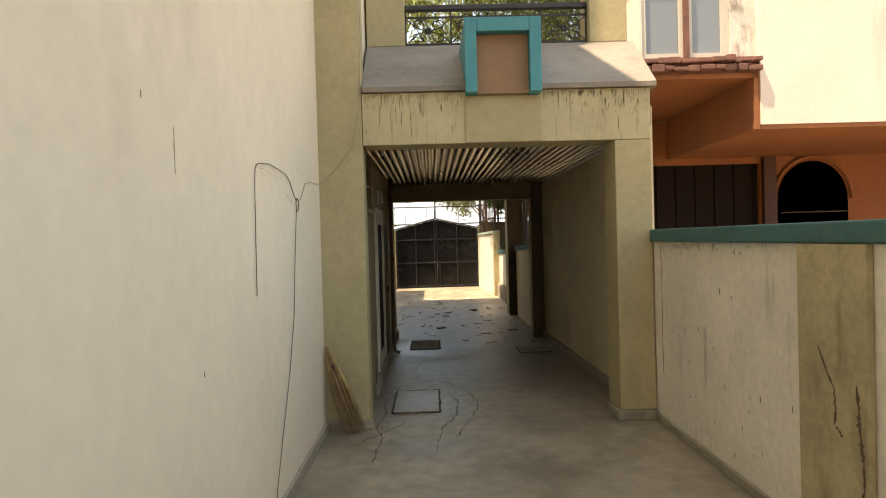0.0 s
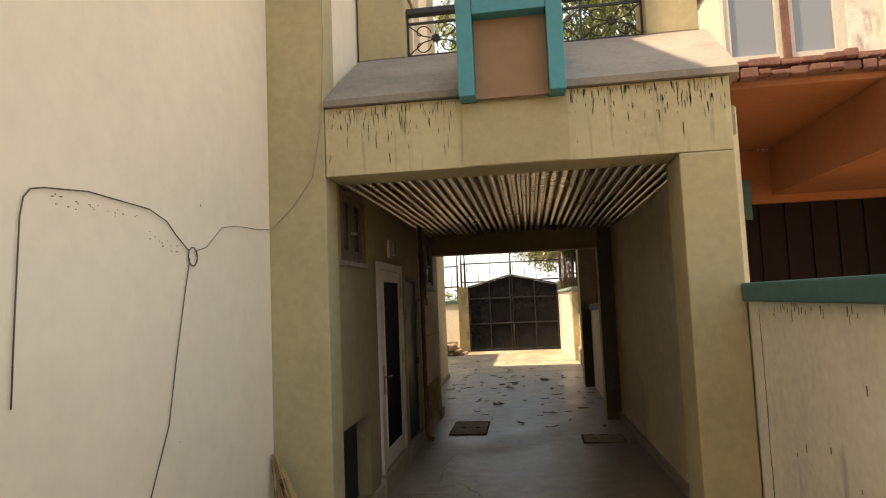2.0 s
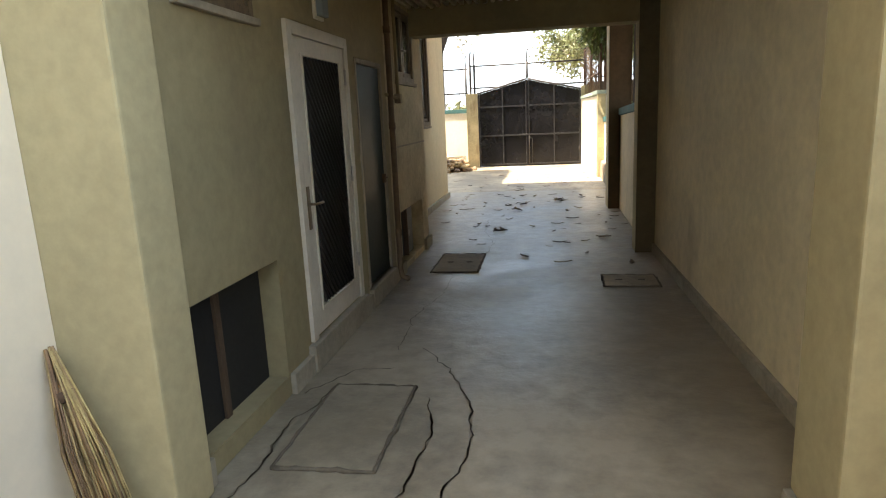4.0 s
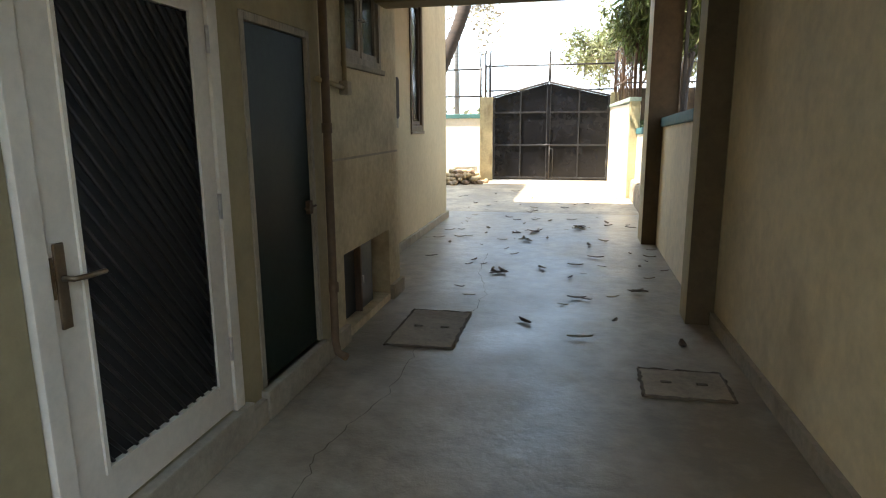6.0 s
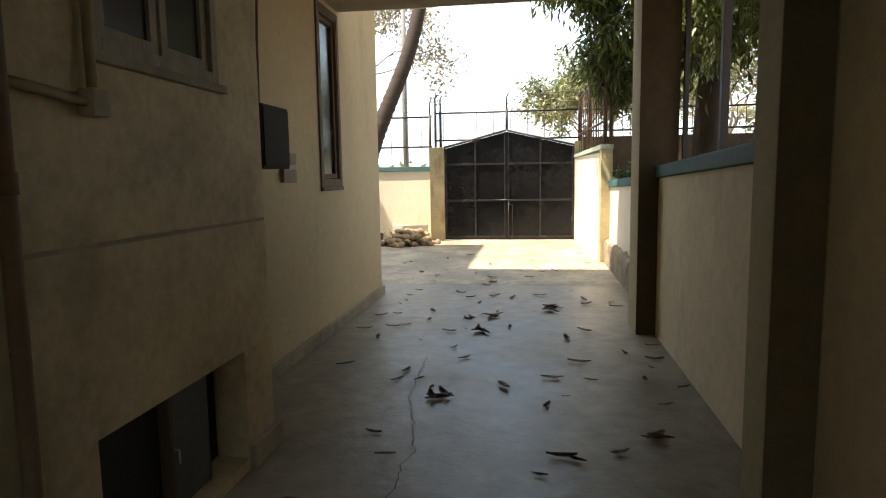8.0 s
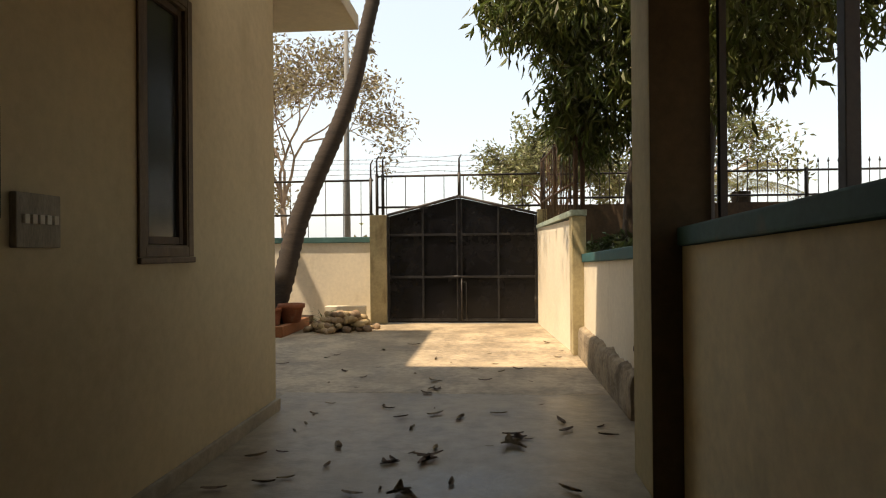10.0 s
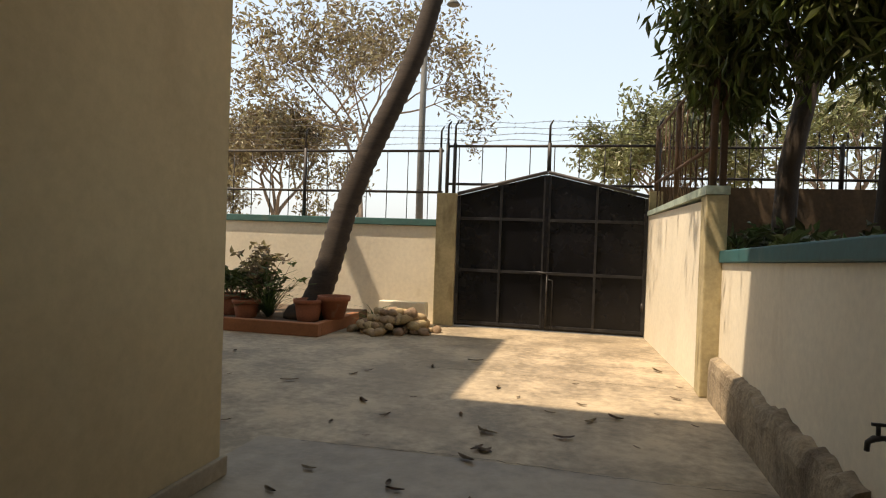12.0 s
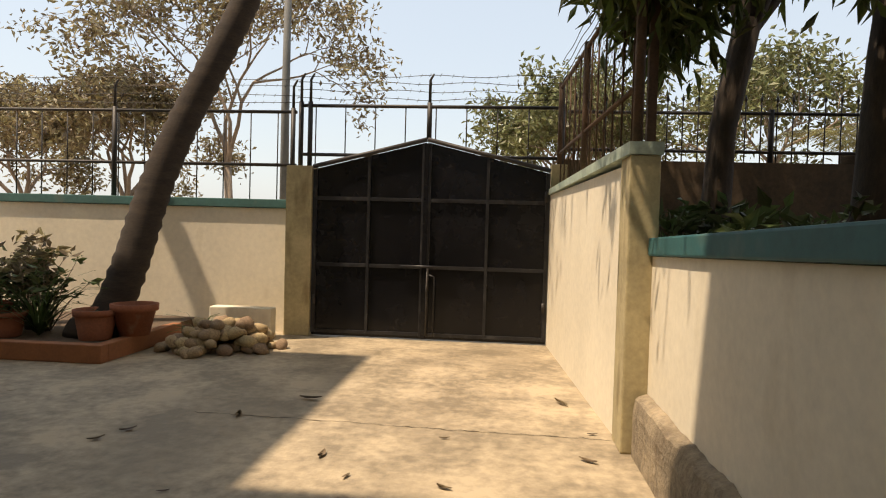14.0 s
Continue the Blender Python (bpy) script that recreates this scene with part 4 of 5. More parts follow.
cap.faces.new(hi)
cap.faces.new(lo[::-1])
for k in range(4):
    cap.faces.new((lo[k], lo[(k + 1) % 4], hi[(k + 1) % 4], hi[k]))
bmesh.ops.recalc_face_normals(cap, faces=cap.faces)
structure("wall_cap_far", cap, CAPPALE, "faded teal coping of the side wall", "coping")

tap = thing("water_tap", (SX, 14.93, 0.65), "old dark water tap on the yard wall", "tap")
part("spout", piped([(SX, 14.93, 0.66), (SX - 0.04, 14.93, 0.66), (SX - 0.07, 14.93, 0.655), (SX - 0.09, 14.93, 0.64), (SX - 0.093, 14.93, 0.605)], [0.010, 0.011, 0.014, 0.011, 0.010], 10), IRON, tap)
part("spindle", piped([(SX - 0.055, 14.93, 0.67), (SX - 0.055, 14.93, 0.705)], 0.009, 8), IRON, tap)
part("handle", boxed(SX - 0.08, SX - 0.03, 14.922, 14.938, 0.705, 0.718, 0.004), IRON, tap)
part("flange", piped([(SX - 0.001, 14.93, 0.66), (SX - 0.012, 14.93, 0.66)], 0.024, 12), IRON, tap)

# fixtures on the house wall beside the yard
w3 = thing("window_tall", (NX, 13.48, 1.46), "tall narrow window in a weathered wooden frame", "window", kind="structure")
framed(w3, 13.125, 13.745, 1.40, 3.05, NX + 0.002, NX + 0.018, 0.06, WOODBROWN, name="outer_trim")
framed(w3, 13.167, 13.718, 1.422, 3.018, NX - 0.07, NX + 0.012, 0.05, WOODBROWN, name="window_frame")
framed(w3, 13.222, 13.663, 1.477, 2.963, NX - 0.06, NX - 0.012, 0.045, WOODDARK, name="sash")
part("pane", boxed(NX - 0.04, NX - 0.034, 13.267, 13.618, 1.522, 2.918), PANE, w3, "dark dusty glass")
part("window_sill", boxed(NX + 0.002, NX + 0.028, 13.12, 13.755, 1.362, 1.398, 0.008), WOODBROWN, w3, "chipped brown sill")
meter = thing("meter_box", (NX + 0.1, 11.75, 1.55), "dark metal meter box on the house wall", "meter box")
part("case", boxed(NX + 0.002, NX + 0.19, 11.5, 11.95, 1.55, 1.97, 0.01), DOORDARK, meter)
part("door", boxed(NX + 0.191, NX + 0.2, 11.52, 11.93, 1.57, 1.95, 0.003), DOORDARK, meter)
part("cable", piped([(NX + 0.02, 11.85, 1.97), (NX + 0.02, 11.87, 2.4), (NX + 0.02, 11.95, 3.2), (NX + 0.02, 12.0, 4.2)], 0.01, 6), CABLE, meter)
board = thing("switch_board", (NX + 0.02, 12.37, 1.45), "small wooden switch board with a row of switches", "switch board")
part("backplate", boxed(NX + 0.002, NX + 0.035, 12.21, 12.47, 1.45, 1.68, 0.005), WOODGREY, board)
for k in range(5):
    part("switch", boxed(NX + 0.036, NX + 0.05, 12.24 + k * 0.043, 12.268 + k * 0.043, 1.55, 1.59, 0.003), WHITE, board)


# ---- gate, boundary wall and fences ----
GY = 22.05
structure("gate_pillar_west", boxed(-1.52, -1.19, GY - 0.06, GY + 0.32, 0, 2.14, 0.012), MUSTARD, "yellowed plaster gate pillar", "pillar")
structure("gate_pillar_east", boxed(1.775, 1.97, GY + 0.003, GY + 0.32, 0, 2.22, 0.012), MUSTARD, "yellowed plaster gate pillar at the side wall", "pillar")
structure("wall_north", boxed(-14, -1.523, GY + 0.15, GY + 0.35, 0, 1.60), YARDWALL, "pale boundary wall with tree shadows", "wall")
structure("wall_cap_north", boxed(-14, -1.523, GY + 0.11, GY + 0.39, 1.603, 1.715, 0.01), TEALDARK, "dull teal coping of the boundary wall", "coping")
structure("wall_north_garden", boxed(1.973, 14, GY + 0.35, GY + 0.55, 0, 2.32), GARDENWALL, "garden wall behind the trees, its shade put into dark brown", "wall")
CX = 0.25
gate = thing("metal_gate", (CX, GY, 0), "black sheet metal double gate with a peaked top", "gate")


def top_of(x):
    return 2.49 - 0.36 * abs(x - CX) / (1.44 if x < CX else 1.52)


for x0, x1 in ((-1.18, CX - 0.006), (CX + 0.006, 1.765)):
    bm = bmesh.new()
    box(bm, x0, x1, GY, GY + 0.012, 0.012, 2.0)
    for v in bm.verts:
        if v.co.z > 1:
            v.co.z = top_of(v.co.x) - 0.03
    gl = part("gate_leaf", bm, BLACK, gate)
    mid = (x0 + x1) / 2
    for x, w in ((x0 + 0.025, 0.05), (mid, 0.035), (x1 - 0.025, 0.05)):
        part("stile", boxed(x - w / 2, x + w / 2, GY - 0.035, GY - 0.001, 0.045, top_of(x) - 0.04, 0.004), GATERAIL, gl)
    for z in (0.07, 0.91, 1.74):
        part("rail", boxed(x0 + 0.052, mid - 0.02, GY - 0.03, GY - 0.001, z - 0.022, z + 0.022, 0.004), GATERAIL, gl)
        part("rail", boxed(mid + 0.02, x1 - 0.052, GY - 0.03, GY - 0.001, z - 0.022, z + 0.022, 0.004), GATERAIL, gl)
    part("top_rail", piped([(x0, GY - 0.03, top_of(x0)), (x1, GY - 0.03, top_of(x1))], 0.028, 6), IRON, gl, "peaked dark top rail")
part("cover_strip", boxed(CX - 0.03, CX + 0.03, GY - 0.045, GY - 0.037, 0.015, 2.44, 0.002), BLACK, gate)
bolt = part("bolt", piped([(CX + 0.04, GY - 0.05, 0.06), (CX + 0.04, GY - 0.05, 0.92)], 0.012, 8), IRON, gate)
# Handle drawn longer and paler to take in a sun glint along the rail.
part("bolt_handle", piped([(CX - 0.30, GY - 0.055, 0.92), (CX + 0.30, GY - 0.055, 0.92)], 0.016, 8), GATERAIL, bolt)
part("second_rod", piped([(CX + 0.13, GY - 0.05, 0.05), (CX + 0.13, GY - 0.05, 0.80), (CX + 0.05, GY - 0.06, 0.82)], 0.011, 8), GATERAIL, bolt)
part("bolt_loop", piped([(CX + 0.04, GY - 0.05, 0.55), (CX + 0.04, GY - 0.10, 0.56), (CX + 0.04, GY - 0.10, 0.68), (CX + 0.04, GY - 0.05, 0.69)], 0.010, 8), IRON, bolt)
for x in (-1.14, 1.72):
    for z in (0.4, 1.75):
        part("hinge", piped([(x, GY - 0.04, z), (x, GY - 0.04, z + 0.12)], 0.02, 8), IRON, gate)


def fence(name, label, run, zs, spacing, posts, spikes=True, fill=None, metal=IRON, tip=0.0):
    """Iron fence along a straight run of two plan points, standing on a wall."""
    (xa, ya), (xb, yb) = run
    ln = math.hypot(xb - xa, yb - ya)
    ux, uy = (xb - xa) / ln, (yb - ya) / ln
    z0, z1, z2 = zs
    f = thing(name, ((xa + xb) / 2, (ya + yb) / 2, z0), label, "fence")

    def bar(d, e, za, zb, r, nm):
        part(nm, piped([(xa + ux * d, ya + uy * d, za), (xa + ux * e, ya + uy * e, zb)], r, 6), metal, f)

    for z in (z1, z2):
        bar(0, ln, z, z, 0.022, "rail")
    d = spacing * 0.5
    while d < ln:
        bar(d, d, z0 if fill is None else fill(d), z2 + tip, 0.0085, "baluster")
        if tip:
            part("spear", piped([(xa + ux * d, ya + uy * d, z2 + tip), (xa + ux * d, ya + uy * d, z2 + tip + 0.03), (xa + ux * d, ya + uy * d, z2 + tip + 0.10)], [0.008, 0.022, 0.002], 6), metal, f)
        d += spacing
    for d in posts:
        bar(d, d, z0 if fill is None else fill(d), z2 + 0.05, 0.034, "post")
        if spikes:
            px, py = xa + ux * d, ya + uy * d
            part("spike", piped([(px, py, z2), (px, py, z2 + 0.33), (px + 0.04, py, z2 + 0.40), (px + 0.05, py, z2 + 0.41)], [0.022, 0.018, 0.014, 0.008], 6), IRON, f)
    return f


def barbed(a, b, zs, seed):
    """Sagging barbed strands between two plan points."""
    r = random.Random(seed)
    w = thing("barbed_wire", ((a[0] + b[0]) / 2, (a[1] + b[1]) / 2, zs[0]), "thin barbed wire strands above the fence", "wire")
    for z in zs:
        bm = bmesh.new()
        n = 24
        ph = r.uniform(0, 6)
        tube(bm, [(a[0] + (b[0] - a[0]) * k / n, a[1] + (b[1] - a[1]) * k / n, z + 0.015 * math.sin(k * 0.8 + ph) - 0.01) for k in range(n + 1)], 0.0045, 4)
        for k in range(int(math.hypot(b[0] - a[0], b[1] - a[1]) / 0.14)):
            t = (k + r.random() * 0.4) * 0.14 / math.hypot(b[0] - a[0], b[1] - a[1])
            x, y = a[0] + (b[0] - a[0]) * t, a[1] + (b[1] - a[1]) * t
            zz = z + 0.015 * math.sin(t * n * 0.8 + ph) - 0.01
            tube(bm, [(x - 0.012, y, zz - 0.022), (x + 0.012, y, zz + 0.022)], 0.003, 3)
        part("strand", bm, IRON, w)


FY = GY + 0.25
fence("iron_fence", "black iron railing above the gate", ((-1.40, GY + 0.12), (1.93, GY + 0.12)), (2.16, 2.30, 2.92), 0.385, (0.0, 0.12, CX + 1.40, 3.30), fill=lambda d: top_of(d - 1.40) + 0.02)
fence("iron_fence", "black iron railing on the boundary wall", ((-9.6, FY), (-1.50, FY)), (1.716, 2.17, 2.86), 0.365, (8.05, 5.6, 3.2, 0.8))
fence("iron_fence", "black iron railing on the garden wall", ((2.0, GY + 0.45), (12.0, GY + 0.45)), (2.32, 2.46, 2.94), 0.19, (2.5, 5.0, 7.5), spikes=False, tip=0.14)
barbed((-14, FY), (-1.45, FY), (2.98, 3.09, 3.20, 3.30), 3)
barbed((-1.45, GY + 0.12), (1.95, GY + 0.12), (3.02, 3.12, 3.22, 3.31), 4)
side_fence = fence("iron_fence", "rusty iron railing along the side wall", ((2.05, 18.55), (1.87, 22.15)), (1.95, 2.36, 3.16), 0.30, (0.0, 1.9, 3.55), spikes=False, metal=RUST)
barbed((2.05, 18.55), (1.87, 22.15), (3.26, 3.36, 3.46), 7)
net = bmesh.new()
for k in range(32):
    d0 = -0.2 + k * 0.13
    for s in (1, -1):
        a, b = d0, d0 + s * 1.1
        pts = [(2.06 - 0.05 * q, 18.45 + q, 1.97 + (q - a) / (s * 1.1) * 1.17) for q in (a, b)]
        if all(18.3 < p[1] < 22.2 for p in pts):
            tube(net, pts, 0.0022, 3, cap=False)
part("wire_mesh", net, RUST, side_fence, "rusty chain link mesh")
post = thing("angle_post", (2.2, 18.5, 1.37), "rusty angle iron post at the wall corner", "post")
part("angle", boxed(2.13, 2.19, 18.64, 18.70, 0.0, 4.0, 0.004), RUST, post)

# ---- garden ground behind the yard wall ----
structure("ground_garden", boxed(2.33, 14, 10.6, 22.38, -0.3, 0.55), SOIL, "shaded garden soil behind the wall", "ground")


def mound(x, y, z, n, size, material, name, label, seed, height=0.4, spread=0.15):
    r = random.Random(seed)
    t = thing(name, (x, y, z), label, "plant")
    stems = bmesh.new()
    spots = []
    for k in range(n):
        a, lean = r.uniform(0, 6.28), r.uniform(0.1, 0.7)
        tip = Vector((x + math.cos(a) * spread * lean * 2, y + math.sin(a) * spread * lean * 2, z + height * r.uniform(0.6, 1.1)))
        tube(stems, [(x + math.cos(a) * 0.03, y + math.sin(a) * 0.03, z), ((x + tip.x) / 2, (y + tip.y) / 2, z + (tip.z - z) * 0.6), tip], [0.008, 0.006, 0.003], 4)
        spots += [tip, Vector((x, y, z)).lerp(tip, 0.7)]
    part("stem", stems, BARK if z > 0.5 else PALEBARK, t)
    leaves("foliage", [tuple(s) for s in spots], material, size, size * 0.22, t, "", droop=-0.1, per=7, spread=0.03, seed=seed)
    return t


for k, (x, y) in enumerate(((2.55, 18.9), (2.75, 19.5), (2.9, 18.3), (2.6, 20.3), (2.5, 19.3), (2.95, 19.1), (3.9, 20.6), (4.6, 20.9), (2.6, 21.2), (4.4, 18.7))):
    mound(x, y, 0.55, 16, 0.16, POTLEAF, "garden_shrub", "dark green leafy shrub in the shaded garden", 20 + k, 0.95 if k < 8 else 0.7, 0.30)

# ---- planter, pots and stones ----
kerb = thing("planter_kerb", (-4.0, 20.2, 0), "low orange brick planter edging with soil", "planter")
part("front", boxed(-6.4, -2.60, 19.97, 20.09, 0, 0.18, 0.012), KERB, kerb)
part("end", boxed(-2.72, -2.60, 20.093, 21.5, 0, 0.18, 0.012), KERB, kerb)
part("soil", boxed(-6.4, -2.723, 20.093, 22.19, 0, 0.15), SOIL, kerb)

def pot(x, y, z, r, h):
    p = thing("flower_pot", (x, y, z), "terracotta flower pot on the planter", "flower pot", "pots in the planter")
    part("body", lathe([(r * 0.72, 0), (r * 0.74, 0.01), (r * 0.93, h * 0.8), (r * 0.80, h * 0.8), (r * 0.7, h * 0.75)], 22, (x, y, z)), TERRA, p)
    part("rim", lathe([(r * 0.86, h * 0.8), (r * 1.02, h * 0.8), (r * 1.04, h), (r * 0.93, h), (r * 0.88, h * 0.82)], 22, (x, y, z)), TERRA, p)
    part("soil", lathe([(r * 0.5, h * 0.76), (r * 0.9, h * 0.86), (r * 0.3, h * 0.9)], 14, (x, y, z)), SOIL, p)


POTS = ((-5.0, 20.55, 0.19, 0.28), (-4.33, 20.62, 0.23, 0.31), (-3.93, 20.38, 0.20, 0.26), (-2.98, 20.45, 0.21, 0.31))
for x, y, r, h in POTS:
    pot(x, y, 0.15 if x < -2.7 else 0.0, r, h)
part_pot = thing("flower_pot", (-2.68, 20.62, 0.2), "terracotta flower pot standing on the planter edge", "flower pot", "pots in the planter")
part("body", lathe([(0.15, 0.0), (0.21, 0.26), (0.235, 0.26), (0.24, 0.33), (0.2, 0.33), (0.18, 0.26)], 22, (-2.66, 20.62, 0.181)), TERRA, part_pot)
mound(-4.33, 20.62, 0.42, 9, 0.2, POTLEAF, "potted_shrub", "green leafy shrub in a terracotta pot", 41, 0.35, 0.25)
mound(-4.0, 20.8, 0.15, 30, 0.13, DRYTREE, "dry_shrub", "dry twiggy shrub in the planter", 42, 0.95, 0.3)


def spiky(x, y, z, n, length, seed, name, label):
    r = random.Random(seed)
    t = thing(name, (x, y, z), label, "plant")
    for k in range(n):
        a, el = r.uniform(0, 6.28), r.uniform(0.7, 1.45)
        L = length * r.uniform(0.6, 1.1)
        bm = bmesh.new()
        prev = None
        for i in range(5):
            q = i / 4
            e = el - q * q * 0.5
            c = Vector((x + math.cos(a) * math.cos(e) * L * q, y + math.sin(a) * math.cos(e) * L * q, z + math.sin(e) * L * q))
            s = Vector((-math.sin(a), math.cos(a), 0)) * 0.018 * (1 - q * 0.92)
            cur = (bm.verts.new(c + s), bm.verts.new(c - s + Vector((0, 0, 0.004))))
            if prev:
                bm.faces.new((prev[0], prev[1], cur[1], cur[0]))
            prev = cur
        bmesh.ops.solidify(bm, geom=list(bm.faces), thickness=0.003)
        part("blade", bm, POTLEAF, t)


spiky(-3.65, 20.5, 0.15, 60, 0.9, 3, "spiky_plant", "spiky green plant with long narrow leaves")
spiky(-4.25, 20.75, 0.15, 40, 0.8, 8, "spiky_plant", "spiky green plant beside the pots")
mound(-3.75, 20.75, 0.15, 18, 0.12, POTLEAF, "planter_shrub", "bushy green shrub at the foot of the palm", 44, 0.8, 0.3)
spiky(-2.25, 21.25, 0.0, 26, 0.5, 4, "spiky_plant", "small spiky plant among the stones")

pile = thing("stone_pile", (-1.85, 20.95, 0), "heap of rounded pale stones by the gate", "stone pile")
meshes = []
for k in range(6):
    bm = bmesh.new()
    bmesh.ops.create_icosphere(bm, subdivisions=2, radius=1.0)
    off = Vector((k * 7.3, 1.1, 2.2))
    for v in bm.verts:
        v.co *= 1 + 0.28 * noise.noise(v.co * 1.1 + off)
        v.co.z *= 0.72
    for f in bm.faces:
        f.smooth = True
    me = bpy.data.meshes.new("stone")
    bm.to_mesh(me)
    bm.free()
    me.materials.append(STONE)
    meshes.append(me)
rs = random.Random(9)
for layer, (count, z) in enumerate(((58, 0.05), (44, 0.13), (30, 0.22), (13, 0.30))):
    for k in range(count):
        s = 1 - layer * 0.19
        a, q = rs.uniform(0, 6.28), math.sqrt(rs.random()) * s
        x = -1.82 + math.cos(a) * q * 0.60
        y = 20.90 + math.sin(a) * q * 0.46 + (x + 1.83) * 0.35
        r = rs.uniform(0.05, 0.10)
        st = new("stone", meshes[k % 6])
        st.parent = pile
        st.matrix_parent_inverse = pile.matrix_basis.inverted()
        st.matrix_basis = pose(x, y, z - 0.01, rs.uniform(-25, 25), rs.uniform(-25, 25), rs.uniform(0, 360)) @ Matrix.Diagonal((r * 1.15, r, r, 1))
slab = thing("stone_slab", (-1.75, 21.75, 0), "pale plastered slab lying behind the stone heap", "slab")
part("body", boxed(-2.34, -1.56, 21.66, 21.84, 0.0, 0.37, 0.015), YARDWALL, slab)

# ---- trees ----
palm = thing("leaning_palm", (-3.15, 20.8, 0.0), "tall leaning palm with a ringed grey brown trunk", "palm tree")
bm = bmesh.new()
pts, rad = [], []
for k in range(120):
    z = 0.1 + k * 0.075
    x = -3.16 + 0.275 * z - (0.085 * math.sin(2 * math.pi * (z - 0.9) / 4.6) * min(1, z / 1.5) if z < 5.5 else 0.10 * (z - 5.5))
    pts.append((x, 20.72 + 0.24 * z, z))
    rad.append((0.20 - 0.010 * min(z, 6)) * (1.055 if k % 2 else 0.965) * (1 + 0.02 * math.sin(k * 2.3)) + (0.08 * (1 - z / 0.5) if z < 0.5 else 0))
tube(bm, pts, rad, 16)
part("trunk", bm, PALMBARK, palm)
part("root_base", lathe([(0.34, 0.0), (0.33, 0.06), (0.27, 0.17), (0.2, 0.2)], 16, (-3.15, 20.74, 0.15)), PALMBARK, palm)
palm2 = thing("upright_palm", (-5.05, 20.85, 0), "dark palm trunk, its unseen top bent to shadow the wall", "palm tree")
# The unseen upper trunk is bent left to cast the boundary wall's shadow.
part("trunk", piped([(-5.03 - 0.0048 * k - 0.0165 * max(0, k - 52) - 0.034 * max(0, k - 62), 20.85, k * 0.12) for k in range(79)], [(0.155 if k > 4 else 0.19) * (1.03 if k % 2 else 0.98) for k in range(79)], 14), PALMBARK, palm2)
part("root_base", lathe([(0.27, 0.0), (0.26, 0.06), (0.22, 0.16), (0.17, 0.2)], 16, (-5.05, 20.85, 0.15)), PALMBARK, palm2)

mango = thing("mango_tree", (3.4, 20.4, 0.5), "large mango tree with hanging dark green leaves", "mango tree")
rt = random.Random(11)
wood = bmesh.new()
tips = []
tube(wood, [(3.20, 20.5, 0.4), (3.20, 20.5, 1.5), (3.24, 20.5, 2.4), (3.40, 20.4, 3.4)], [0.19, 0.14, 0.125, 0.12], 14)
for d in ((-0.25, 0.1, 1.2), (0.5, 0.5, 1), (0.3, -0.5, 1.1), (0.1, -0.2, 1.3)):
    branches((3.40, 20.4, 3.3), d, 1.9, 0.09, 3, rt, wood, tips)
part("trunk", wood, BARK, mango)
gen = np.random.default_rng(4)


def crown(ellipsoids, gaps=-0.16):
    """Cluster places in the outer part of rounded masses, with gaps."""
    out = []
    for (cx, cy, cz), (rx, ry, rz), n in ellipsoids:
        v = gen.normal(0, 1, (n, 3))
        v /= np.linalg.norm(v, axis=1, keepdims=True)
        q = gen.uniform(0.35, 1.0, (n, 1)) ** 0.6
        p = v * q * np.array([rx, ry, rz]) + np.array([cx, cy, cz])
        keep = [noise.noise(Vector(a) * 0.9) > gaps for a in p.tolist()]
        out.append(p[keep])
    return np.concatenate(out)


mc = crown((((3.6, 20.0, 6.0), (2.6, 3.0, 2.3), 1500), ((2.75, 18.5, 4.25), (1.25, 1.4, 1.25), 700), ((1.6, 18.6, 4.9), (0.8, 1.1, 0.8), 260), ((2.3, 18.9, 3.3), (0.6, 0.6, 0.6), 170), ((1.5, 18.1, 4.25), (0.7, 0.9, 0.85), 280)))
leaves("upper_crown", crown((((2.0, 21.0, 10.2), (3.9, 3.5, 2.9), 1050),), 0.03), SUNLEAF, 0.30, 0.034, mango, "upper leaves with sunlight put into a yellow green colour", droop=0.85, per=26, spread=0.17, seed=16)
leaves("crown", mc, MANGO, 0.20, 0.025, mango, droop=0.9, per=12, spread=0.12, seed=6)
mango2 = thing("mango_tree", (3.75, 18.5, 0.5), "thick mango tree trunk with a dark leafy crown", "mango tree")
wood, tips = bmesh.new(), []
tube(wood, [(3.66, 18.6, 0.4), (3.68, 18.6, 1.6), (3.71, 18.6, 2.6), (3.78, 18.5, 3.8)], [0.31, 0.235, 0.21, 0.20], 14)
for d in ((0.7, -0.2, 1), (-0.4, -0.6, 1), (0.3, 0.7, 1)):
    branches((3.78, 18.5, 3.7), d, 2.2, 0.13, 3, rt, wood, tips)
part("trunk", wood, BARK, mango2)
mc = crown((((5.0, 17.6, 6.2), (2.6, 2.8, 2.4), 1500), ((3.5, 16.6, 4.2), (1.1, 1.3, 1.2), 560), ((4.6, 18.5, 8.8), (3.0, 3.0, 2.2), 1300), ((3.2, 17.6, 3.9), (1.0, 0.8, 0.6), 170), ((3.35, 18.1, 3.05), (0.75, 0.6, 0.55), 130)))
leaves("crown", mc, MANGO, 0.20, 0.025, mango2, droop=0.9, per=12, spread=0.12, seed=7)
mango3 = thing("mango_tree", (5.2, 13.0, 0.5), "mango tree beside the open side of the passage", "mango tree")
wood, tips = bmesh.new(), []
tube(wood, [(5.2, 13.0, 0.4), (5.1, 13.0, 1.8), (5.0, 13.1, 3.2)], [0.26, 0.2, 0.17], 12)
for d in ((-0.6, 0.4, 1), (0.6, 0.1, 1)):
    branches((5.0, 13.1, 3.1), d, 1.9, 0.1, 3, rt, wood, tips)
part("trunk", wood, BARK, mango3)
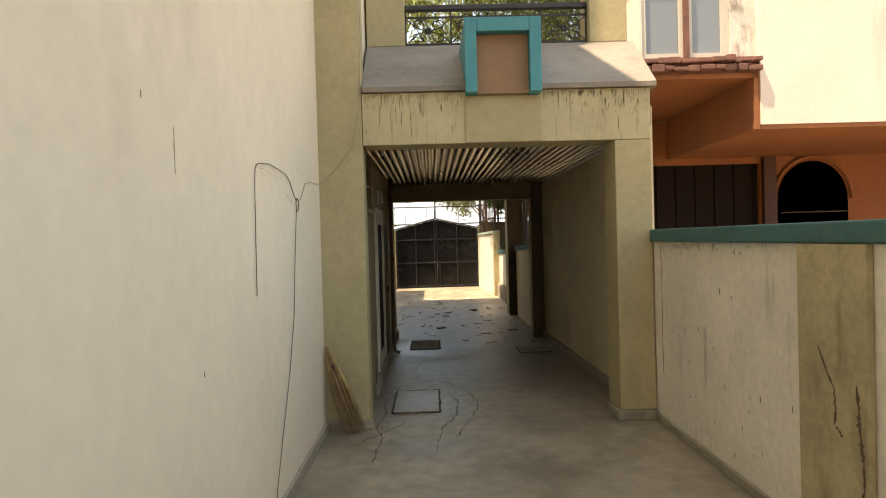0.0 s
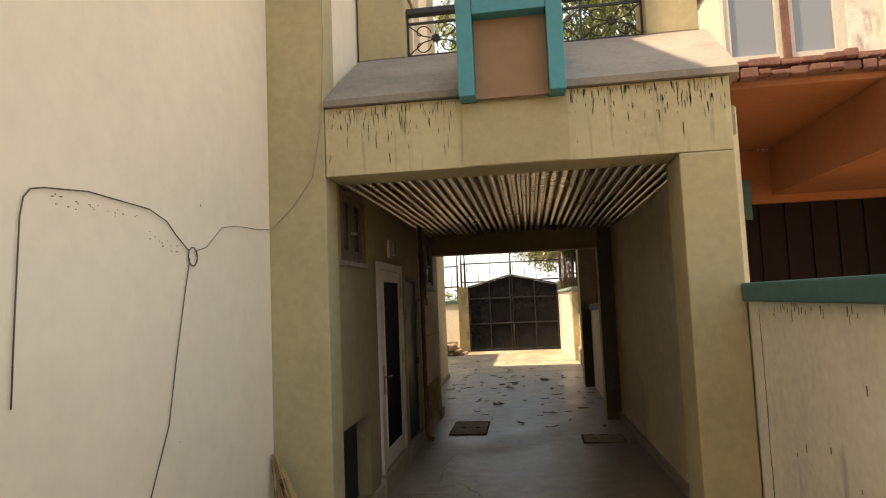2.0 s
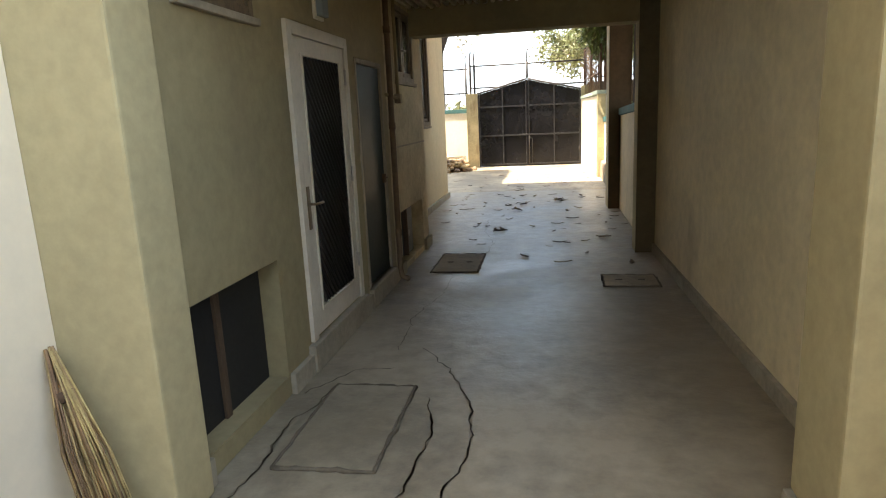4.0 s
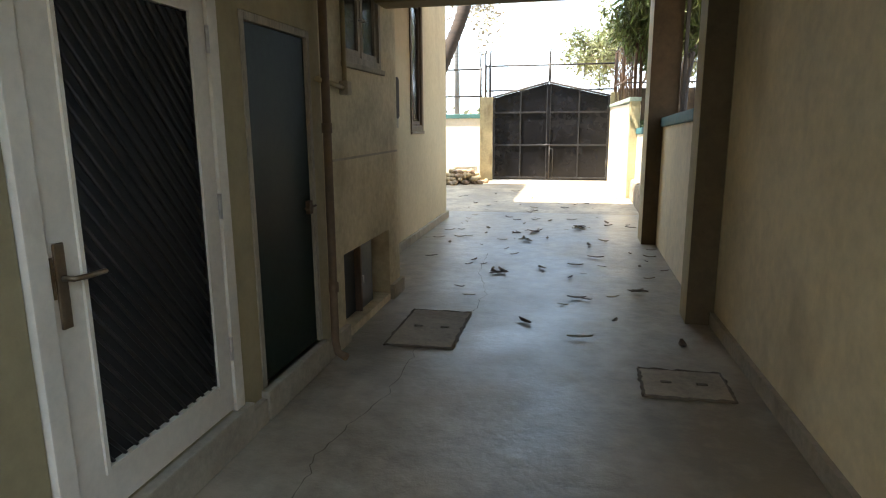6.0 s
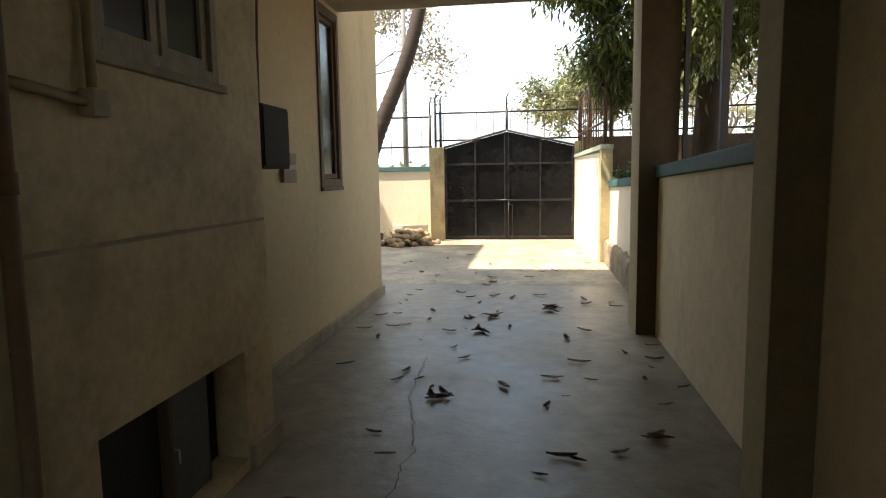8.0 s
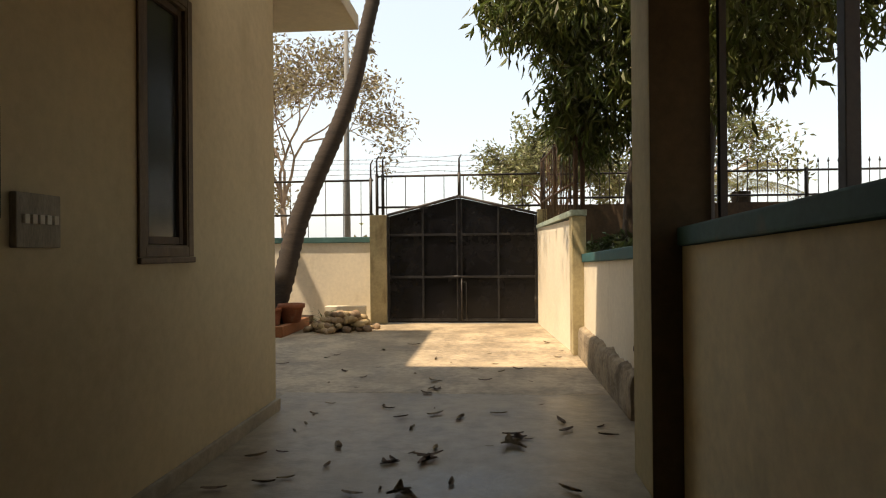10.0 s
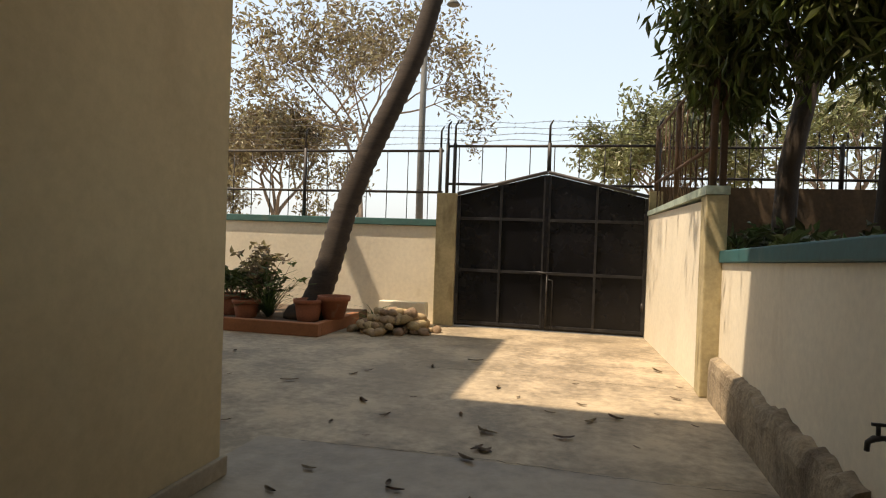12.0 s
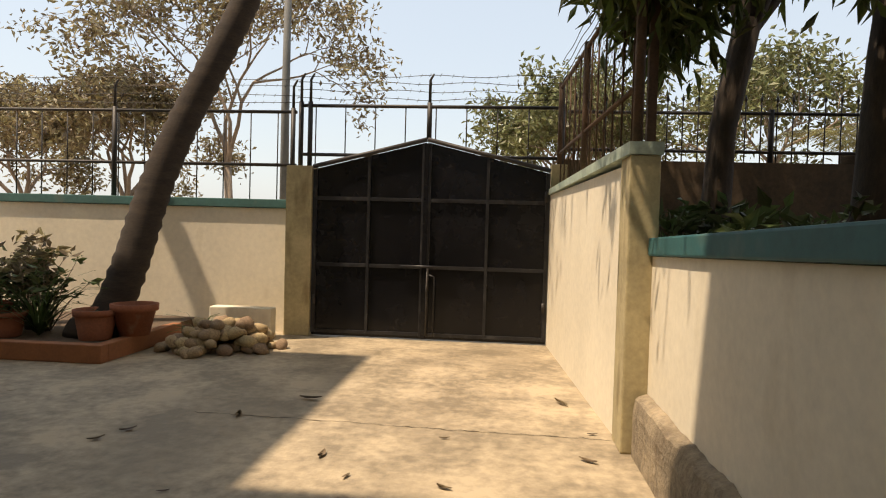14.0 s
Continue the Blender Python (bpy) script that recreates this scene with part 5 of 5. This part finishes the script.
leaves("crown", crown((((5.2, 13.2, 4.6), (2.0, 2.2, 1.7), 900),)), MANGO, 0.25, 0.034, mango3, droop=0.75, per=8, spread=0.13, seed=8)


def sparse_tree(name, label, base, height, lean, seed, material, per, size, radius=0.13, depth=4, split=3, spread=0.55):
    t = thing(name, base, label, "tree")
    r = random.Random(seed)
    bm, tips = bmesh.new(), []
    b = Vector(base)
    fork = b + Vector((lean[0] * 0.3, lean[1] * 0.3, height * 0.32))
    tube(bm, [b, b.lerp(fork, 0.5) + Vector((0.05, 0, 0)), fork], [radius, radius * 0.85, radius * 0.75], 9)
    for k in range(4):
        a = k * 1.57 + r.random()
        branches(fork, (math.cos(a) * spread + lean[0] * 0.1, math.sin(a) * spread + lean[1] * 0.1, 1.0), height * 0.27, radius * 0.5, depth, r, bm, tips, 0.4, split, 0.70)
    part("trunk", bm, PALEBARK, t)
    leaves("crown", [tuple(p) for p in tips], material, size, size * 0.2, t, droop=0.5, per=per, spread=size * 0.9, seed=seed)


sparse_tree("roadside_tree", "spreading roadside tree with browning leaves", (-9.3, 31.0, 0), 5.9, (0.0, 0), 2, DRYTREE, 7, 0.2, 0.14, spread=0.62)
sparse_tree("roadside_tree", "tall sparse roadside tree with dry yellow leaves", (-6.3, 31.0, 0), 9.2, (-0.2, 0), 5, DRYTREE, 5, 0.2, 0.14, spread=0.24)
sparse_tree("roadside_tree", "leafy green roadside tree beyond the gate", (2.9, 31.0, 0), 5.6, (0, 0), 8, GREENTREE, 9, 0.2, 0.14, spread=0.45)
sparse_tree("roadside_tree", "leafy roadside tree behind the garden wall", (6.8, 29.0, 0), 6.0, (0, 0), 12, GREENTREE, 4, 0.2, 0.14)
sparse_tree("roadside_tree", "dry roadside tree behind the boundary wall", (-13.2, 32.0, 0), 5.6, (0, 0), 14, DRYTREE, 5, 0.22, 0.14)
far = []
for k in range(520):
    x = -60 + k * 0.25
    far.append((x, 70 + 6 * math.sin(k * 1.7), 0.6 + 1.6 * abs(noise.noise(Vector((x * 0.35, 0, 0)))) * gen.uniform(0.3, 1.6)))
tagged(leaves("far_bushes", far, GREENTREE, 0.9, 0.22, droop=-0.2, per=12, spread=0.7, seed=31), "low far bushes on the horizon", "bushes", kind="stuff")

# dry palm fronds behind the garden wall
fr = thing("date_palm", (6.5, 24.4, 0), "yellowing date palm behind the garden wall", "palm tree")
part("trunk", piped([(6.5, 24.4, k * 0.18) for k in range(16)], [0.2] * 16, 10), PALMBARK, fr)
for k in range(22):
    a, el = k * 2.4, 0.25 + 0.9 * ((k * 0.618) % 1)
    bm = bmesh.new()
    for i in range(26):
        q = (i + 2) / 28
        c = Vector((6.5 + math.cos(a) * math.cos(el) * 1.9 * q, 24.4 + math.sin(a) * math.cos(el) * 1.9 * q, 2.75 + math.sin(el) * 2.0 * q - 1.3 * q * q))
        for s in (-1, 1):
            side_v = Vector((-math.sin(a) * s, math.cos(a) * s, -0.35)) * 0.38 * (1 - 0.5 * q) + Vector((math.cos(a), math.sin(a), 0)) * 0.15
            e = c + side_v
            n = Vector((math.cos(a), math.sin(a), 0)) * 0.014
            bm.faces.new([bm.verts.new(p) for p in (c - n, c + n, e)])
    part("frond", bm, FROND, fr)

# lamp pole beyond the wall
lp = thing("street_lamp", (-2.78, 25.5, 0), "slim grey street lamp pole with a curved arm", "street lamp")
part("pole", piped([(-2.78, 25.5, 0), (-2.80, 25.5, 3.5), (-2.78, 25.5, 7.05)], [0.09, 0.075, 0.055], 10), POLE, lp)
part("arm", piped([(-2.78, 25.5, 6.8), (-2.6, 25.45, 6.95), (-2.35, 25.4, 6.75), (-2.2, 25.38, 6.58)], 0.02, 8), POLE, lp)
head = part("head", lathe([(0.03, 0.10), (0.09, 0.07), (0.15, 0.0), (0.13, -0.02)], 14, (-2.15, 25.38, 6.48)), POLE, lp)

# ---- neighbouring house ----
house = thing("orange_house", (6.0, 10.0, 0), "orange and pale pink neighbouring house with a projecting bay", "house")
part("upper_wall", boxed(4.63, 12.0, 8.0, 16.0, 3.18, 9.0), HOUSEWHITE, house, "pale sunlit upper wall")
part("soffit", boxed(4.64, 12.0, 8.01, 11.2, 3.12, 3.177), ORANGE, house, "orange painted soffit")
part("bay_underside", boxed(3.02, 4.627, 8.05, 11.2, 3.83, 3.897), ORANGE, house, "orange underside of the bay")
part("beam_face", boxed(4.55, 4.627, 8.02, 11.2, 3.12, 3.827), ORANGE, house, "orange beam below the bay")
part("back_wall", holed("y", 11.2, 11.4, 3.9, 12.0, 0, 3.82, [(3.95, 6.3, 0.05, 3.0)]), ORANGE, house, "orange ground floor wall")
# Doors widened and blackened to carry the shade of the recess.
dk = part("dark_door", boxed(3.95, 6.3, 11.3, 11.36, 0.05, 3.0), DOORDARK, house, "near-black doors with the recess's shade in their colour")
for k in range(7):
    part("door_stile", boxed(4.0 + k * 0.37, 4.04 + k * 0.37, 11.27, 11.298, 0.06, 2.98), DOORDARK, dk)
# The arch has no depth; its inner shade is a near-black sheet.
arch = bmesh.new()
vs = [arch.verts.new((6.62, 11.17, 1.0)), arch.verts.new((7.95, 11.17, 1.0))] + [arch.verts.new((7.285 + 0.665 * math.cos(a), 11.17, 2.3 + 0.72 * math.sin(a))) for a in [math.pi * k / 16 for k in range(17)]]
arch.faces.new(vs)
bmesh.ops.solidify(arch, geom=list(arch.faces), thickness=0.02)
ar = part("arched_window", arch, NEARBLACK, house, "near-black sheet in place of a dark arched opening")
ring = bmesh.new()
tube(ring, [(7.285 + 0.74 * math.cos(a), 11.16, 2.3 + 0.8 * math.sin(a)) for a in [math.pi * k / 20 for k in range(21)]], 0.03, 6)
part("arch_moulding", ring, ORANGE, ar)
for k in range(4):
    part("window_bar", boxed(6.66, 7.91, 11.13, 11.145, 1.15 + k * 0.3, 1.17 + k * 0.3), WOODDARK, ar)
ledge_part = part("ledge", boxed(3.02, 4.627, 8.05, 11.2, 3.90, 4.12), BRICKRED, house, "broken red brick ledge")
rb = random.Random(3)
for row in range(2):
    x = 3.0
    while x < 4.62:
        w = rb.uniform(0.10, 0.22)
        part("brick", boxed(x, min(4.625, x + w - 0.012), 7.90 + rb.uniform(0, 0.07), 8.047, 3.9 + row * 0.11 + rb.uniform(0, 0.03), 3.99 + row * 0.11 + rb.uniform(-0.03, 0.02), 0.012), BRICKRED, ledge_part)
        x += w

part("bay_wall", boxed(4.27, 4.627, 8.1, 11.2, 4.125, 8.9), PEEL, house, "peeling white wall beside the bay")
# Black sheet for the unlit inside behind the bay's panes.
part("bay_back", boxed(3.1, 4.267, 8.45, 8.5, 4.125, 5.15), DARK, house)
bw = part("bay_window", holed("y", 8.12, 8.20, 3.06, 4.267, 4.125, 5.16, [(3.12, 3.58, 4.2, 5.12), (3.76, 4.16, 4.2, 5.12)]), WHITE, house, "white framed bay window")
for a, b in ((3.12, 3.58), (3.76, 4.16)):
    part("pane", boxed(a, b, 8.155, 8.163, 4.2, 5.12), PALEPANE, bw)
part("mullion", boxed(3.63, 3.71, 8.09, 8.117, 4.13, 5.15, 0.004), BRICKRED, bw, "faded red mullion strip")
part("bay_side", boxed(3.02, 3.057, 8.1, 11.2, 4.125, 5.16), HOUSEWHITE, house)


def arch_line(rx, rz, n=22):
    return [(3.645 + rx * math.cos(math.pi * k / n), 5.165 + rz * math.sin(math.pi * k / n)) for k in range(n + 1)]


board = bmesh.new()
board.faces.new([board.verts.new((x, 8.17, z)) for x, z in arch_line(0.60, 1.15)])
ext = bmesh.ops.extrude_face_region(board, geom=list(board.faces))
bmesh.ops.translate(board, verts=[v for v in ext["geom"] if isinstance(v, bmesh.types.BMVert)], vec=(0, 0.05, 0))
bmesh.ops.recalc_face_normals(board, faces=board.faces)
tymp = part("arched_board", board, WOODDARK, house, "brown boarded arch over the bay window")
for k in range(5):
    x = 3.2 + k * 0.2
    part("batten", boxed(x, x + 0.02, 8.15, 8.168, 5.17, 5.165 + 1.12 * math.sqrt(max(0.05, 1 - ((x - 3.645) / 0.6) ** 2))), WOODDARK, tymp)
barrel = bmesh.new()
inner, outer = arch_line(0.602, 1.152), arch_line(0.66, 1.21)
rings = [[barrel.verts.new((x, y, z)) for x, z in line] for line, y in ((inner, 8.1), (outer, 8.1), (outer, 11.2), (inner, 11.2))]
for p, q in zip(rings, rings[1:] + rings[:1]):
    for k in range(22):
        barrel.faces.new((p[k], p[k + 1], q[k + 1], q[k]))
bmesh.ops.recalc_face_normals(barrel, faces=barrel.faces)
part("barrel_roof", barrel, HOUSEWHITE, house, "pale pink arched roof of the bay")
part("pilaster", boxed(6.32, 6.56, 11.08, 11.197, 0.0, 3.11, 0.01), MAROON, house, "dark maroon pilaster beside the doors")
part("shade_cloth", boxed(3.5, 4.2, 11.05, 11.08, 2.75, 3.35), TEALDARK, house, "dark green shade cloth")

# ---- fallen leaves ----
protos = []
rl = random.Random(21)
for k in range(5):
    bm = bmesh.new()
    blades = 1 if k < 3 else 4
    for b in range(blades):
        a0 = rl.uniform(0, 6.28) if blades > 1 else 0
        ox, oy = (rl.uniform(-0.05, 0.05), rl.uniform(-0.03, 0.03)) if blades > 1 else (0, 0)
        L, curl = rl.uniform(0.15, 0.21), rl.uniform(0.003, 0.018)
        prev = None
        for i in range(6):
            q = i / 5
            w = 0.027 * math.sin(math.pi * min(0.97, q * 0.92 + 0.06)) + 0.002
            px, pz = (q - 0.5) * L, 0.006 + curl * (2 * q - 1) ** 2
            tri = []
            for s in (-1, 0, 1):
                lx, ly, lz = px, s * w + 0.02 * q * q, pz + abs(s) * 0.008 + 0.012 * q * (k % 2)
                tri.append(bm.verts.new((ox + lx * math.cos(a0) - ly * math.sin(a0), oy + lx * math.sin(a0) + ly * math.cos(a0), lz + 0.004 * b)))
            if prev:
                for s in range(2):
                    bm.faces.new((prev[s], prev[s + 1], tri[s + 1], tri[s])).smooth = True
            prev = tri
    bmesh.ops.solidify(bm, geom=list(bm.faces), thickness=0.0015)
    lf = tagged(obj("dry_leaf", bm, LITTER), "curled dry brown leaf lying on concrete" if k < 3 else "small clump of dry brown leaves on concrete", "dry leaf", "fallen leaves on the floor")
    protos.append(lf)
SPOTS = [(-0.75, 14.05), (-0.77, 13.43), (-0.51, 13.57), (-0.57, 13.16), (-0.61, 12.29), (-0.12, 11.97), (-0.09, 12.19), (0.07, 13.41), (0.31, 12.56), (0.21, 13.97), (0.46, 14.02), (0.24, 16.0), (0.61, 15.1), (0.94, 15.24), (1.06, 14.39), (1.46, 14.78), (1.77, 14.66), (1.17, 13.25), (0.96, 11.56), (0.66, 11.89), (1.02, 10.83), (1.33, 10.9), (1.55, 11.13), (1.31, 10.24), (0.64, 10.09), (1.04, 9.78), (1.88, 13.07), (1.82, 12.66), (1.66, 12.14), (1.73, 9.77), (-0.23, 14.29), (0.11, 15.09), (0.39, 15.21), (1.08, 14.59), (1.46, 15.02), (0.81, 16.63), (-0.62, 15.54), (-1.76, 17.52), (-0.86, 17.08), (-0.66, 18.66), (-0.29, 19.15), (-0.55, 16.75), (0.27, 16.59), (0.3, 16.2), (1.18, 17.29), (1.0, 17.13), (1.71, 19.41), (0.15, 17.99)]
CLUMPS = {9, 10, 14, 22, 33, 42, 43}
for i, (x, y) in enumerate(SPOTS):
    k = 3 + i % 2 if i in CLUMPS else i % 3
    m = pose(x, y, 0.004, 0, 0, rl.uniform(0, 360))
    if i < 1:
        for p in protos:
            p.matrix_basis = pose(rl.uniform(-0.6, 1.6), rl.uniform(11.5, 16.5), 0.004, 0, 0, rl.uniform(0, 360))
    c = copy_thing(protos[k], m)
    c.scale = [rl.uniform(0.65, 1.05)] * 3
for i in range(60):
    y = 10.5 + 8.5 * rl.random() ** 1.1
    x = rl.uniform(-0.9 if y < 15.3 else -3.2, 1.9)
    c = copy_thing(protos[i % 3], pose(x, y, 0.004, 0, 0, rl.uniform(0, 360)))
    c.scale = [rl.uniform(0.3, 0.75)] * 3
